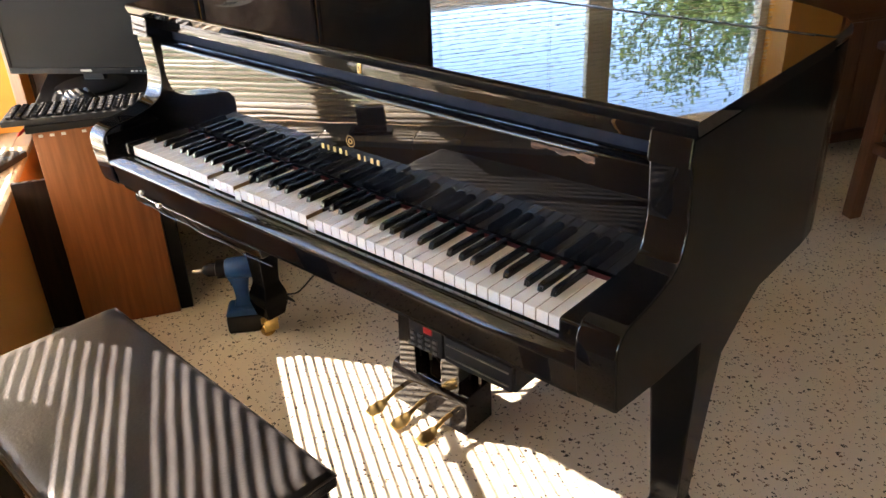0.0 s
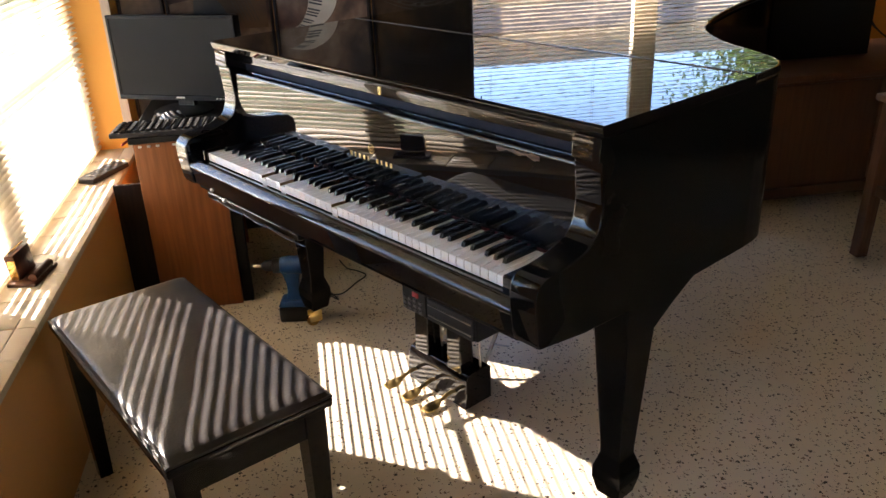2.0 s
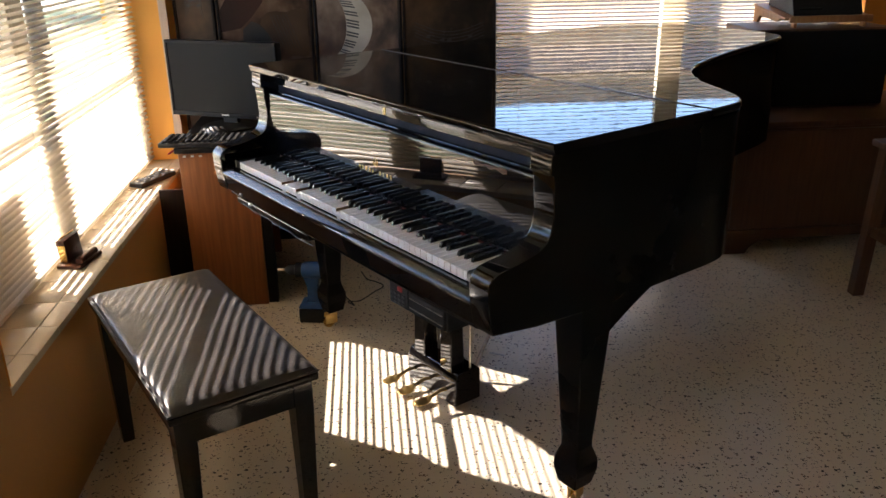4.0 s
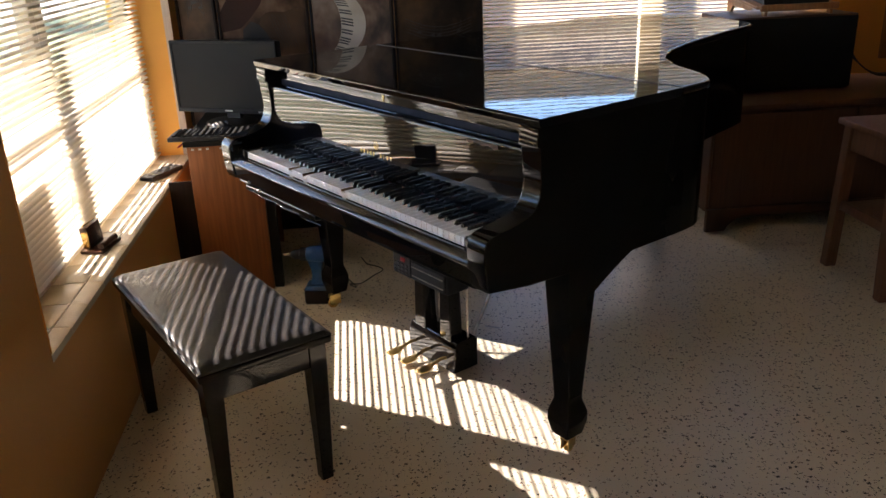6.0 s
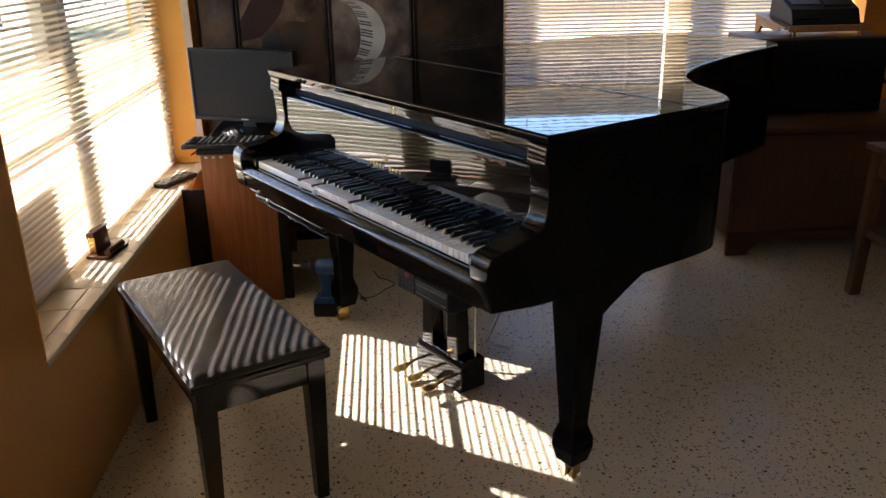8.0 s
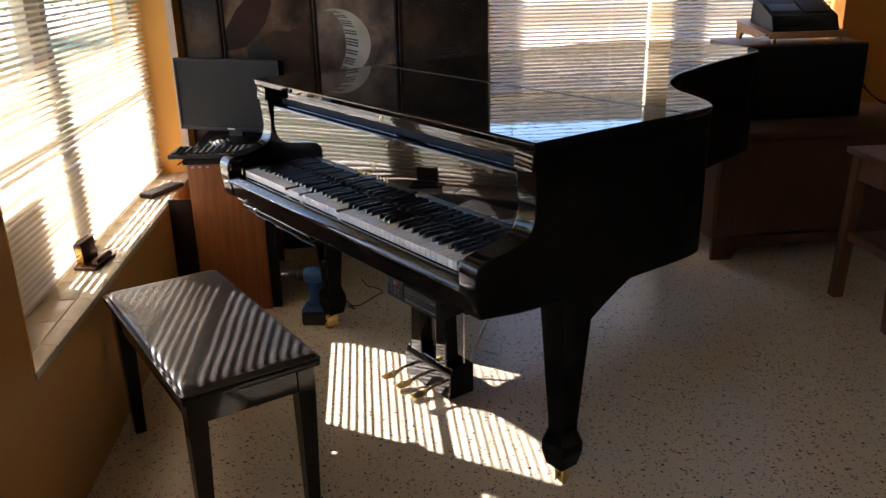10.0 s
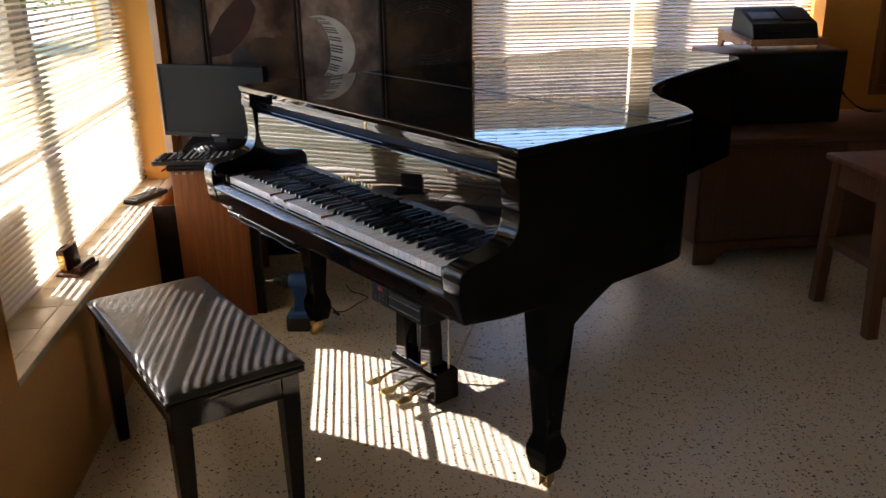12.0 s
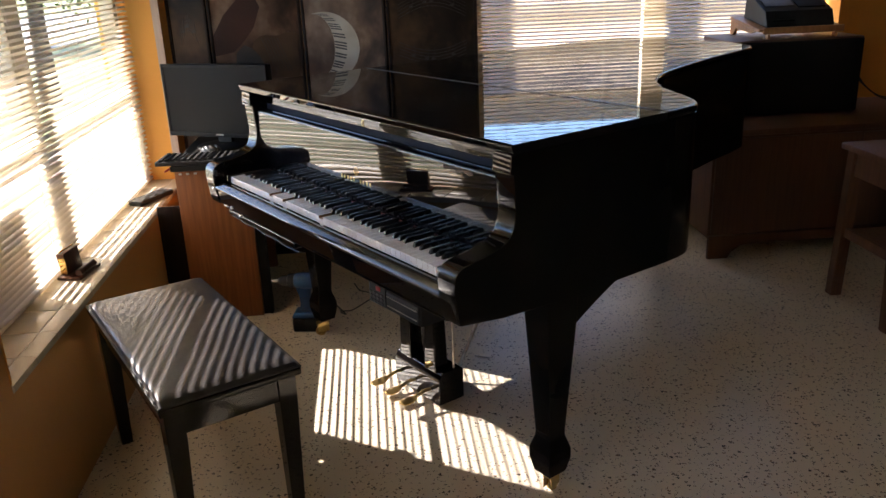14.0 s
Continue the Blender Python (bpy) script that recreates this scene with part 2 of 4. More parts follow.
def prism(points, lo, hi, axis="z", bevel=0.0, bm=None, segments=2, sharp_from=None):
    """A closed outline drawn out from lo to hi. axis z: (x, y); x: (y, z); y: (x, z)."""
    own = bmesh.new()
    put = {"z": lambda p, h: (p[0], p[1], h), "x": lambda p, h: (h, p[0], p[1]), "y": lambda p, h: (p[0], h, p[1])}[axis]
    low = [own.verts.new(put(p, lo)) for p in points]
    top = [own.verts.new(put(p, hi)) for p in points]
    own.faces.new(low[::-1])
    own.faces.new(top)
    k = len(points)
    for i in range(k):
        own.faces.new((low[i], low[(i + 1) % k], top[(i + 1) % k], top[i]))
    bmesh.ops.recalc_face_normals(own, faces=own.faces)
    if bevel:
        rims = [e for f in own.faces if len(f.verts) == k and k > 4 or f in own.faces[:2] for e in f.edges]
        if sharp_from is not None:
            rims = [e for e in rims if min(v.co.y for v in e.verts) < sharp_from]
        bmesh.ops.bevel(own, geom=list(set(rims)), offset=bevel, segments=segments, profile=0.5, affect="EDGES")
    return merge(bm, own)


def frustum(sections, bm=None, bevel=0.0):
    """Rectangular sections (z, x0, x1, y0, y1) joined upwards."""
    own = bmesh.new()
    rings = [[own.verts.new((x, y, z)) for x, y in ((x0, y0), (x1, y0), (x1, y1), (x0, y1))] for z, x0, x1, y0, y1 in sections]
    own.faces.new(rings[0][::-1])
    own.faces.new(rings[-1])
    for a, b in zip(rings, rings[1:]):
        for i in range(4):
            own.faces.new((a[i], a[(i + 1) % 4], b[(i + 1) % 4], b[i]))
    if bevel:
        bmesh.ops.bevel(own, geom=own.edges[:], offset=bevel, segments=2, profile=0.5, affect="EDGES")
    return merge(bm, own)


def lathe(profile, steps=20, bm=None, m=None):
    """Radius and height pairs turned about z."""
    own = bmesh.new()
    rings = []
    for r, z in profile:
        rings.append([own.verts.new((r * math.cos(2 * math.pi * i / steps), r * math.sin(2 * math.pi * i / steps), z)) for i in range(steps)])
    own.faces.new(rings[0][::-1])
    own.faces.new(rings[-1])
    for a, b in zip(rings, rings[1:]):
        for i in range(steps):
            own.faces.new((a[i], a[(i + 1) % steps], b[(i + 1) % steps], b[i]))
    if m:
        bmesh.ops.transform(own, matrix=m, verts=own.verts)
    return merge(bm, own)


def tube(points, radius, steps=8, bm=None):
    """A round bar along points; radius may be one number or one for each point."""
    own = bmesh.new()
    pts = [Vector(p) for p in points]
    rings = []
    for i, p in enumerate(pts):
        d = (pts[min(i + 1, len(pts) - 1)] - pts[max(i - 1, 0)]).normalized()
        u = d.orthogonal().normalized() if i == 0 else (u - d * u.dot(d)).normalized()
        w = d.cross(u)
        r = radius[i] if isinstance(radius, (list, tuple)) else radius
        rings.append([own.verts.new(p + r * (math.cos(2 * math.pi * k / steps) * u + math.sin(2 * math.pi * k / steps) * w)) for k in range(steps)])
    own.faces.new(rings[0][::-1])
    own.faces.new(rings[-1])
    for a, b in zip(rings, rings[1:]):
        for i in range(steps):
            own.faces.new((a[i], a[(i + 1) % steps], b[(i + 1) % steps], b[i]))
    return merge(bm, own)


def smooth_line(points, per=6, closed=False):
    """A Catmull-Rom curve through points."""
    pts = [Vector(p) for p in points]
    k = len(pts)
    out = []
    for i in range(k if closed else k - 1):
        a, b, c, d = (pts[(i + j) % k] if closed else pts[min(max(i + j, 0), k - 1)] for j in (-1, 0, 1, 2))
        for s in range(per):
            t = s / per
            out.append(0.5 * (2 * b + (c - a) * t + (2 * a - 5 * b + 4 * c - d) * t * t + (3 * b - a - 3 * c + d) * t ** 3))
    if not closed:
        out.append(pts[-1])
    return out


def setting(name, bm, mat, label, m=ROOM, smooth=False, category=""):
    ob = link(name, bm, mat, None, None, "", smooth)
    ob.matrix_world = m
    return tagged(ob, label, category or name.split("_")[0], kind="structure")


# ---- the room, in its own axes: a along the window wall, b into the room ----
SILL, HEAD, HEAD_WEST, TOP = 0.485, 2.12, 2.36, 2.50
WALL_B, OUT_B = -0.73, -1.00          # inner and outer face of the window wall
WA0, WA1 = -1.55, 0.48                # its opening
WC0, WC1 = 1.45, 2.75                 # an unseen opening along it, added to brighten the room
BACK_A, BACK_OUT = -2.00, -2.25       # inner and outer face of the back wall
WB0, WB1 = 0.76, 2.72                 # its opening
END_A, END_B = 5.6, 3.62

setting("floor", box(BACK_A, END_A, WALL_B, END_B, -0.12, 0.0), FLOOR, "cream poured floor with dark scattered chips")
setting("ceiling", box(BACK_OUT, END_A + 0.2, OUT_B, END_B + 0.2, TOP, TOP + 0.12), CEILING, "plain painted ceiling")
bm = box(BACK_OUT, WA0, OUT_B, WALL_B, -0.4, TOP)
box(WA1, WC0, OUT_B, WALL_B, -0.4, TOP, bm=bm)
box(WC1, END_A + 0.2, OUT_B, WALL_B, -0.4, TOP, bm=bm)
box(WC0, WC1, OUT_B, WALL_B, -0.4, SILL - 0.02, bm=bm)
box(WC0, WC1, OUT_B, WALL_B, HEAD, TOP, bm=bm)
box(WA0, WA1, OUT_B, WALL_B, -0.4, SILL - 0.02, bm=bm)
box(WA0, WA1, OUT_B, WALL_B, HEAD, TOP, bm=bm)
setting("wall_south", bm, ORANGE_SHADED, "orange painted wall below the window, its shade put into the colour")
bm = box(BACK_OUT, BACK_A, WALL_B, WB0, -0.4, TOP)
box(BACK_OUT, BACK_A, WB1, END_B, -0.4, TOP, bm=bm)
box(BACK_OUT, BACK_A, WB0, WB1, -0.4, SILL - 0.02, bm=bm)
box(BACK_OUT, BACK_A, WB0, WB1, HEAD_WEST, TOP, bm=bm)
setting("wall_west", bm, ORANGE, "orange painted wall with a wide window")
setting("wall_north", box(BACK_OUT, END_A + 0.2, END_B, END_B + 0.2, -0.4, TOP), PANELLING, "dark wood panelled wall")
setting("wall_east", box(END_A, END_A + 0.2, WALL_B, END_B, -0.4, TOP), PANELLING, "dark wood panelled wall")
# orange paint on the reveals of the south window
bm = box(WA0 - 0.002, WA0 + 0.003, OUT_B, WALL_B + 0.002, SILL, HEAD)
box(WA1 - 0.003, WA1 + 0.002, OUT_B, WALL_B + 0.002, SILL, HEAD, bm=bm)
setting("trim_reveal", bm, ORANGE, "orange painted window reveal", category="trim")
setting("trim_corner", box(WA0 - 0.001, WA0 + 0.007, -0.760, WALL_B + 0.004, SILL + 0.001, HEAD, 0.002), PALE_EDGE, "pale wooden bead on the edge of the window reveal", category="trim")
setting("trim_strip", box(BACK_A, WA0, WALL_B, WALL_B + 0.003, 0, TOP), ORANGE, "orange painted strip of wall beside the window", category="trim")


def window(name, m, width, c, head=HEAD):
    """A wide two-part window in a wall: local x along it, y outwards, from the sill up."""
    w = thing(name, "wide pale framed window of two sashes with a broad post", "window", m, kind="structure")
    h = head - SILL
    for x0, x1, z0, z1 in ((0, width, 0, 0.05), (0, width, h - 0.05, h), (0, 0.05, 0.05, h - 0.05), (width - 0.05, width, 0.05, h - 0.05)):
        part("window_frame", box(x0, x1, 0.06, 0.12, z0, z1, 0.004), FRAME_WHITE, w)
    part("window_post", box(c - 0.055, c + 0.072, 0.078, 0.125, 0.05, h - 0.05, 0.004), FRAME_WHITE, w)
    for x0, x1 in ((0.05, c - 0.055), (c + 0.072, width - 0.05)):
        part("meeting_rail", box(x0, x1, 0.085, 0.096, 0.430, 0.449, 0.002), FRAME_WHITE, w)
        for z0, z1 in ((0.05, 0.430), (0.449, h - 0.05)):
            pane = part("pane", box(x0, x1, 0.086, 0.091, z0, z1), GLASS, w, smooth=False)
            pane.visible_shadow = False
    return w


def slat_mesh(width):
    bm = bmesh.new()
    rows = []
    for i in range(5):
        s = i / 4 - 0.5
        y = s * 0.025
        z = 0.0022 * (1 - 4 * s * s)
        rows.append([bm.verts.new((x, y, z)) for x in (0.0, width)])
    for a, b in zip(rows, rows[1:]):
        bm.faces.new((a[0], a[1], b[1], b[0]))
    bmesh.ops.solidify(bm, geom=bm.faces[:], thickness=0.0006)
    return bm


def blind(m, width, height, group, tilt):
    """A lowered slatted blind: local x along it, y outwards, z up from the sill; the outer slat edges are the higher ones."""
    w = thing("window_blind", "white plastic slatted blind, fully lowered with the slats half open", "blind", m, group)
    part("head_rail", box(0, width, -0.018, 0.018, height - 0.035, height, 0.003), FRAME_WHITE, w)
    part("bottom_rail", box(0.004, width - 0.004, -0.013, 0.013, 0.012, 0.026, 0.004), SLAT, w)
    first = None
    z = 0.045
    rng = random.Random(5)
    while z < height - 0.045:
        pos = pose(0.004, 0, z, tilt + rng.uniform(-1.3, 1.3), rng.uniform(-0.05, 0.05), 0)
        if first is None:
            first = part("slat", slat_mesh(width - 0.008), SLAT, w, m=pos)
        else:
            o = new("slat", first.data)
            o.parent, o.matrix_local = w, pos
        z += 0.0197
    for f in (0.08, 0.36, 0.64, 0.92):
        for y in (-0.0145, 0.0145):
            part("ladder_cord", tube([(width * f, y, 0.02), (width * f, y, height - 0.03)], 0.0008, 4), CORD, w)
    part("tilt_wand", tube([(width * 0.05, -0.026, height - 0.05), (width * 0.05, -0.028, height - 0.75)], 0.004, 6), CORD, w)
    return w


SOUTH = ROOM @ pose(WA1, -0.85, SILL, 0, 0, 180)
WEST = ROOM @ pose(BACK_A - 0.11, WB0, SILL, 0, 0, 90)
window("window_1", SOUTH, WA1 - WA0, 0.935)
# unseen window added behind the camera as fill light
window("fill_window", ROOM @ pose(WC1, -0.85, SILL, 0, 0, 180), WC1 - WC0, (WC1 - WC0) / 2)
window("window_2", WEST, WB1 - WB0, 1.0, HEAD_WEST)
blind(ROOM @ pose(WA1 - 0.01, -0.875, SILL, 0, 0, 180), WA1 - WA0 - 0.02, HEAD - SILL, "window blinds", 12)
blind(ROOM @ pose(BACK_A - 0.125, WB0 + 0.01, SILL, 0, 0, 90), WB1 - WB0 - 0.02, HEAD_WEST - SILL, "window blinds", 20)


def sill_row(name, m, length, depth):
    """A ledge of pale tiles with a rounded front row; local x along it, y inwards."""
    s = link(name, box(0, length, 0, depth, -0.02, -0.006), GROUT)
    s.matrix_world = m
    tagged(s, "tiled window sill with worn beige tiles", "sill", kind="structure")
    n = round(length / 0.152)
    step = length / n
    edge = [(depth - 0.045, -0.02), (depth - 0.045, 0.0), (depth - 0.012, 0.0), (depth + 0.002, -0.005), (depth + 0.004, -0.014), (depth + 0.003, -0.024), (depth + 0.0, -0.026), (depth + 0.0, -0.02)]
    first = [None, None]
    for i in range(n):
        for k in range(2):
            if first[k] is None:
                bm = box(0.0015, step - 0.0015, 0.002, depth - 0.048, -0.012, 0.0, 0.002) if k == 0 else prism(edge, 0.0015, step - 0.0015, "x")
                o = first[k] = part("tile", bm, TILE, s)
            else:
                o = new("tile", first[k].data)
                o.parent = s
            o.matrix_local = pose(i * step, 0, 0.0006 * math.sin(7.3 * i + k))
    return s


sill_row("sill_south", ROOM @ pose(WA0, -0.895, SILL), WA1 - WA0, 0.165)
sill_row("sill_west", ROOM @ pose(BACK_A - 0.145, WB1, SILL, 0, 0, -90), WB1 - WB0, 0.145)


# ---- the grand piano: x along the keys, y towards the tail ----
piano = thing("grand_piano", "glossy black grand piano with closed lid and open keyboard", "piano")
BENT = [(0.735, 0.70), (0.725, 0.79), (0.685, 0.855), (0.60, 0.915), (0.46, 0.995), (0.345, 1.10), (0.262, 1.245), (0.183, 1.486), (0.118, 1.75),
        (0.068, 2.00), (0.030, 2.10), (-0.06, 2.165), (-0.20, 2.195), (-0.40, 2.20), (-0.58, 2.17), (-0.69, 2.09), (-0.735, 1.95)]


def outline(y0, grow=0.0, y1=None):
    """The plan of the case from y0 back; grow widens it."""
    curve = [(p.x, p.y) for p in smooth_line([(x, y, 0) for x, y in BENT], 5)]
    pts = [(-0.735, y0), (0.735, y0)] + curve
    if grow:
        c = Vector((-0.2, 0.9))
        pts = [(x + grow * (1 if x > c.x else -1) * min(1, abs(x - c.x) / 0.2), y + (grow if y > 1.0 else 0)) for x, y in pts]
    return pts


part("case", prism(outline(0.30), 0.60, 1.000), CASE_LACQUER, piano)
lid_pts = outline(0.668, 0.005)
part("lid", prism(lid_pts, 1.003, 1.026, bevel=0.0105, segments=4), LACQUER, piano, "mirror polished black lid")
part("lid_flap", prism([(0.662, 1.026), (0.662, 1.003), (0.131, 1.003), (0.128, 1.005), (0.1225, 1.019), (0.1225, 1.022), (0.125, 1.025), (0.129, 1.026)], -0.740, 0.740, "x"), LACQUER, piano, "mirror polished folding front of the lid")
part("lid_hinge", tube([(-0.735, 0.665, 1.0245), (0.700, 0.665, 1.0245)], 0.0034, 8), HINGE, piano, "long dull metal hinge")

# cheeks at both ends of the keyboard
CHEEK = smooth_line([(0.133, 0.952, 0), (0.137, 0.90, 0), (0.139, 0.855, 0), (0.128, 0.815, 0), (0.10, 0.793, 0), (0.05, 0.779, 0), (0.0, 0.772, 0), (-0.028, 0.764, 0), (-0.044, 0.742, 0), (-0.0445, 0.70, 0)], 5)
cheek_pts = [(0.30, 1.000), (0.295, 1.000), (0.128, 1.000), (0.124, 0.955)] + [(p.x, p.y) for p in CHEEK] + [(-0.037, 0.64), (-0.031, 0.626), (0.10, 0.608), (0.295, 0.60), (0.30, 0.60)]
for x0, x1 in ((0.666, 0.735), (-0.735, -0.666)):
    cheek = part("cheek", prism(cheek_pts, x0, x1, "x", bevel=0.005, sharp_from=0.2), LACQUER, piano)
    cheek.data.materials.append(CASE_LACQUER)
    for f in cheek.data.polygons:
        f.material_index = int(f.normal.x * (1 if x0 > 0 else -1) > 0.9)
    k0, k1 = (0.6152, 0.666) if x0 > 0 else (-0.666, -0.6152)
    part("key_block", box(k0, k1, -0.012, 0.1455, 0.64, 0.738, 0.006), LACQUER, piano)
part("key_bed", box(-0.666, 0.666, -0.02, 0.30, 0.612, 0.655, 0.004), LACQUER_WORN, piano)
SLIP = [(-0.008, 0.640)] + [(p.x, p.y) for p in smooth_line([(-0.008, 0.7045, 0), (-0.018, 0.7068, 0), (-0.026, 0.7048, 0), (-0.0325, 0.6988, 0), (-0.0385, 0.6922, 0), (-0.042, 0.686, 0), (-0.041, 0.680, 0)], 5)] + [(-0.037, 0.676), (-0.030, 0.630), (-0.018, 0.622)]
part("key_slip", prism(SLIP, -0.665, 0.665, "x"), LACQUER, piano, "rounded glossy rail before the keys")
FALL = [(p.x, p.y) for p in smooth_line([(0.1486, 0.735, 0), (0.1483, 0.77, 0), (0.1479, 0.81, 0), (0.1474, 0.845, 0), (0.1471, 0.872, 0), (0.1469, 0.893, 0), (0.1468, 0.910, 0), (0.1467, 0.930, 0)], 10)] + [(0.1472, 0.9335), (0.1485, 0.9365), (0.1510, 0.938), (0.162, 0.938), (0.26, 0.938), (0.26, 0.735)]
part("fallboard", prism(FALL, -0.665, 0.665, "x"), LACQUER, piano, "open glossy fallboard behind the keys")
part("fallboard_bead", tube([(-0.664, 0.170, 0.9395), (0.664, 0.170, 0.9395)], 0.0022, 8), LACQUER, piano)
part("felt_strip", box(-0.664, 0.664, 0.190, 0.30, 0.938, 0.962), BLUE_FELT, piano, "dark blue felt band under the lid")
RAIL = [(p.x, p.y) for p in smooth_line([(0.1722, 0.9645, 0), (0.1723, 0.971, 0), (0.1727, 0.978, 0), (0.1734, 0.986, 0), (0.1737, 0.993, 0), (0.1738, 0.9995, 0)], 6)]
part("front_rail", prism([(0.30, 0.962), (0.176, 0.962)] + RAIL + [(0.30, 0.9998)], -0.664, 0.664, "x"), LACQUER, piano)
part("lock_plate", box(0.019, 0.029, 0.1706, 0.1745, 0.967, 0.986, 0.001), GOLD, piano, "small upright brass lock plate")
part("keyhole", box(0.0225, 0.0255, 0.1700, 0.1708, 0.971, 0.982), EBONY, piano, smooth=False)
part("red_felt_strip", box(-0.613, 0.613, 0.1375, 0.1485, 0.715, 0.7292), RED_FELT, piano, "thin red felt strip")

for x, z in ((-0.56, 0.632), (-0.49, 0.616)):
    part("clip_knob", lathe([(0.002, -0.007), (0.006, -0.004), (0.006, 0.004), (0.002, 0.007)], 12, m=pose(x, -0.030, z, 90, 0, 0)), LIGHT_LEGEND, piano, "small pale knob")
part("under_rail", box(-0.62, -0.12, -0.020, 0.010, 0.590, 0.611, 0.004), LACQUER_WORN, piano)
# thin glossy line added to imitate broken highlights along the under rail
part("glint_line", tube(smooth_line([(-0.58 + 0.05 * k, -0.024, 0.596 + 0.003 * math.sin(2.1 * k) - 0.0008 * k) for k in range(11)], 4), 0.0012, 6), LACQUER_WORN, piano, "thin glossy line in place of the highlights on the under rail")

# 52 white and 36 black keys
PITCH = 1.227 / 52


def white_key():
    """A cap with a rounded front over a bare wooden stick."""
    return box(0.0006, PITCH - 0.0006, 0.0, 0.1375, 0.704, 0.728, 0.0012, segments=1)


def black_key():
    return frustum([(0.718, -0.0055, 0.0055, 0.0420, 0.1374), (0.7285, -0.0052, 0.0052, 0.0440, 0.1374), (0.7375, -0.0048, 0.0048, 0.0470, 0.1374), (0.7400, -0.0043, 0.0043, 0.0510, 0.1374), (0.7410, -0.0038, 0.0038, 0.0580, 0.1374)], bevel=0.0006)


PRESSED = (13, 17, 27)                # keys held down by the player system
ivory = ebony = None
for i in range(52):
    spot = pose(-0.6135 + i * PITCH, 0, -0.008 if i in PRESSED else 0)
    if ivory is None:
        ivory = part("white_key", white_key(), IVORY, piano, "white piano key", spot, smooth=False)
        ivory.data.materials.append(KEY_STICK)
        for f in ivory.data.polygons:
            f.material_index = int(abs(f.normal.x) > 0.9)
    else:
        o = tagged(new("white_key", ivory.data), "white piano key")
        o.parent, o.matrix_local = piano, spot
    if (i % 7) in (0, 2, 3, 5, 6) and i < 51:
        off = {0: 0.002, 2: -0.002, 3: 0.002, 5: -0.003, 6: 0.0}[i % 7]
        spot = pose(-0.6135 + (i + 1) * PITCH + off, 0, 0)
        if ebony is None:
            ebony = part("black_key", black_key(), EBONY, piano, "black piano key", spot, smooth=False)
        else:
            o = tagged(new("black_key", ebony.data), "black piano key")
            o.parent, o.matrix_local = piano, spot

# maker's lettering stays a row of small gold bars; the crest is a ring
for i in range(10):
    if i != 5:
        x = -0.085 + i * 0.0182
        part("inlay", box(x, x + 0.0072 - 0.0028 * (i % 3 == 1), 0.1468, 0.1486, 0.797, 0.808), GOLD, piano, smooth=False)
for r, w in ((0.0115, 0.0009), (0.005, 0.0014)):
    ring = [(r * math.cos(k * math.pi / 10), 0, r * math.sin(k * math.pi / 10)) for k in range(21)]
    part("inlay_crest", tube(ring, w, 6), GOLD, piano, "round gold crest", pose(0.006, 0.1473, 0.831))
rng = random.Random(11)
chip = [(0.45 + 0.12 * k / 20, 0.9285 + rng.uniform(-0.001, 0.0022)) for k in range(21)] + [(0.57 - 0.12 * k / 20, 0.9215 - 0.003 * math.sin(0.8 * k) + rng.uniform(-0.003, 0.002)) for k in range(21)]
part("chipped_edge", prism(chip, 0.1452, 0.1480, "y"), BARE_EDGE, piano, "chipped bare wood edge", smooth=False)

# legs, each with a spade foot and a brass caster


def piano_leg(x, y, turn):
    leg = part("leg", frustum([(0.072, -0.031, 0.031, -0.031, 0.031), (0.118, -0.041, 0.041, -0.041, 0.041), (0.148, -0.041, 0.041, -0.041, 0.041), (0.188, -0.029, 0.029, -0.029, 0.029),
                               (0.205, -0.029, 0.029, -0.029, 0.029), (0.52, -0.0445, 0.0445, -0.050, 0.050), (0.545, -0.0445, 0.0445, -0.053, 0.053), (0.606, -0.0445, 0.0445, -0.053, 0.053)], bevel=0.003),
               CASE_LACQUER, piano, m=pose(x, y, 0, 0, 0, 0), smooth=False)
    fork = box(-0.014, -0.010, -0.014, 0.032, 0.018, 0.058, 0.002)
    box(0.010, 0.014, -0.014, 0.032, 0.018, 0.058, bm=fork)
    box(-0.014, 0.014, -0.016, 0.020, 0.054, 0.060, bm=fork)
    lathe([(0.016, 0.060), (0.019, 0.063), (0.019, 0.070), (0.016, 0.0715)], 16, bm=fork)
    part("caster_fork", fork, PEDAL_BRASS, leg, "brass caster fork", pose(0, 0, 0, 0, 0, turn))
    part("caster_wheel", lathe([(0.010, -0.009), (0.021, -0.009), (0.023, -0.005), (0.023, 0.005), (0.021, 0.009), (0.010, 0.009)], 20, m=pose(0, 0.018, 0.0235, 0, 90, 0)), BRASS, leg, "brass caster wheel", pose(0, 0, 0, 0, 0, turn))
    return leg


piano_leg(0.690, 0.296, 20)
piano_leg(-0.646, 0.330, 165)
piano_leg(-0.25, 1.93, 160)
HAUNCH = [(0.33, 0.606), (0.33, 0.518)] + [(p.x, p.y) for p in smooth_line([(0.345, 0.520, 0), (0.375, 0.538, 0), (0.42, 0.563, 0), (0.47, 0.588, 0), (0.51, 0.606, 0)], 5)]
for x0, x1 in ((0.612, 0.733), (-0.733, -0.612)):
    part("leg_bracket", prism(HAUNCH, x0, x1, "x"), CASE_LACQUER, piano, smooth=False)

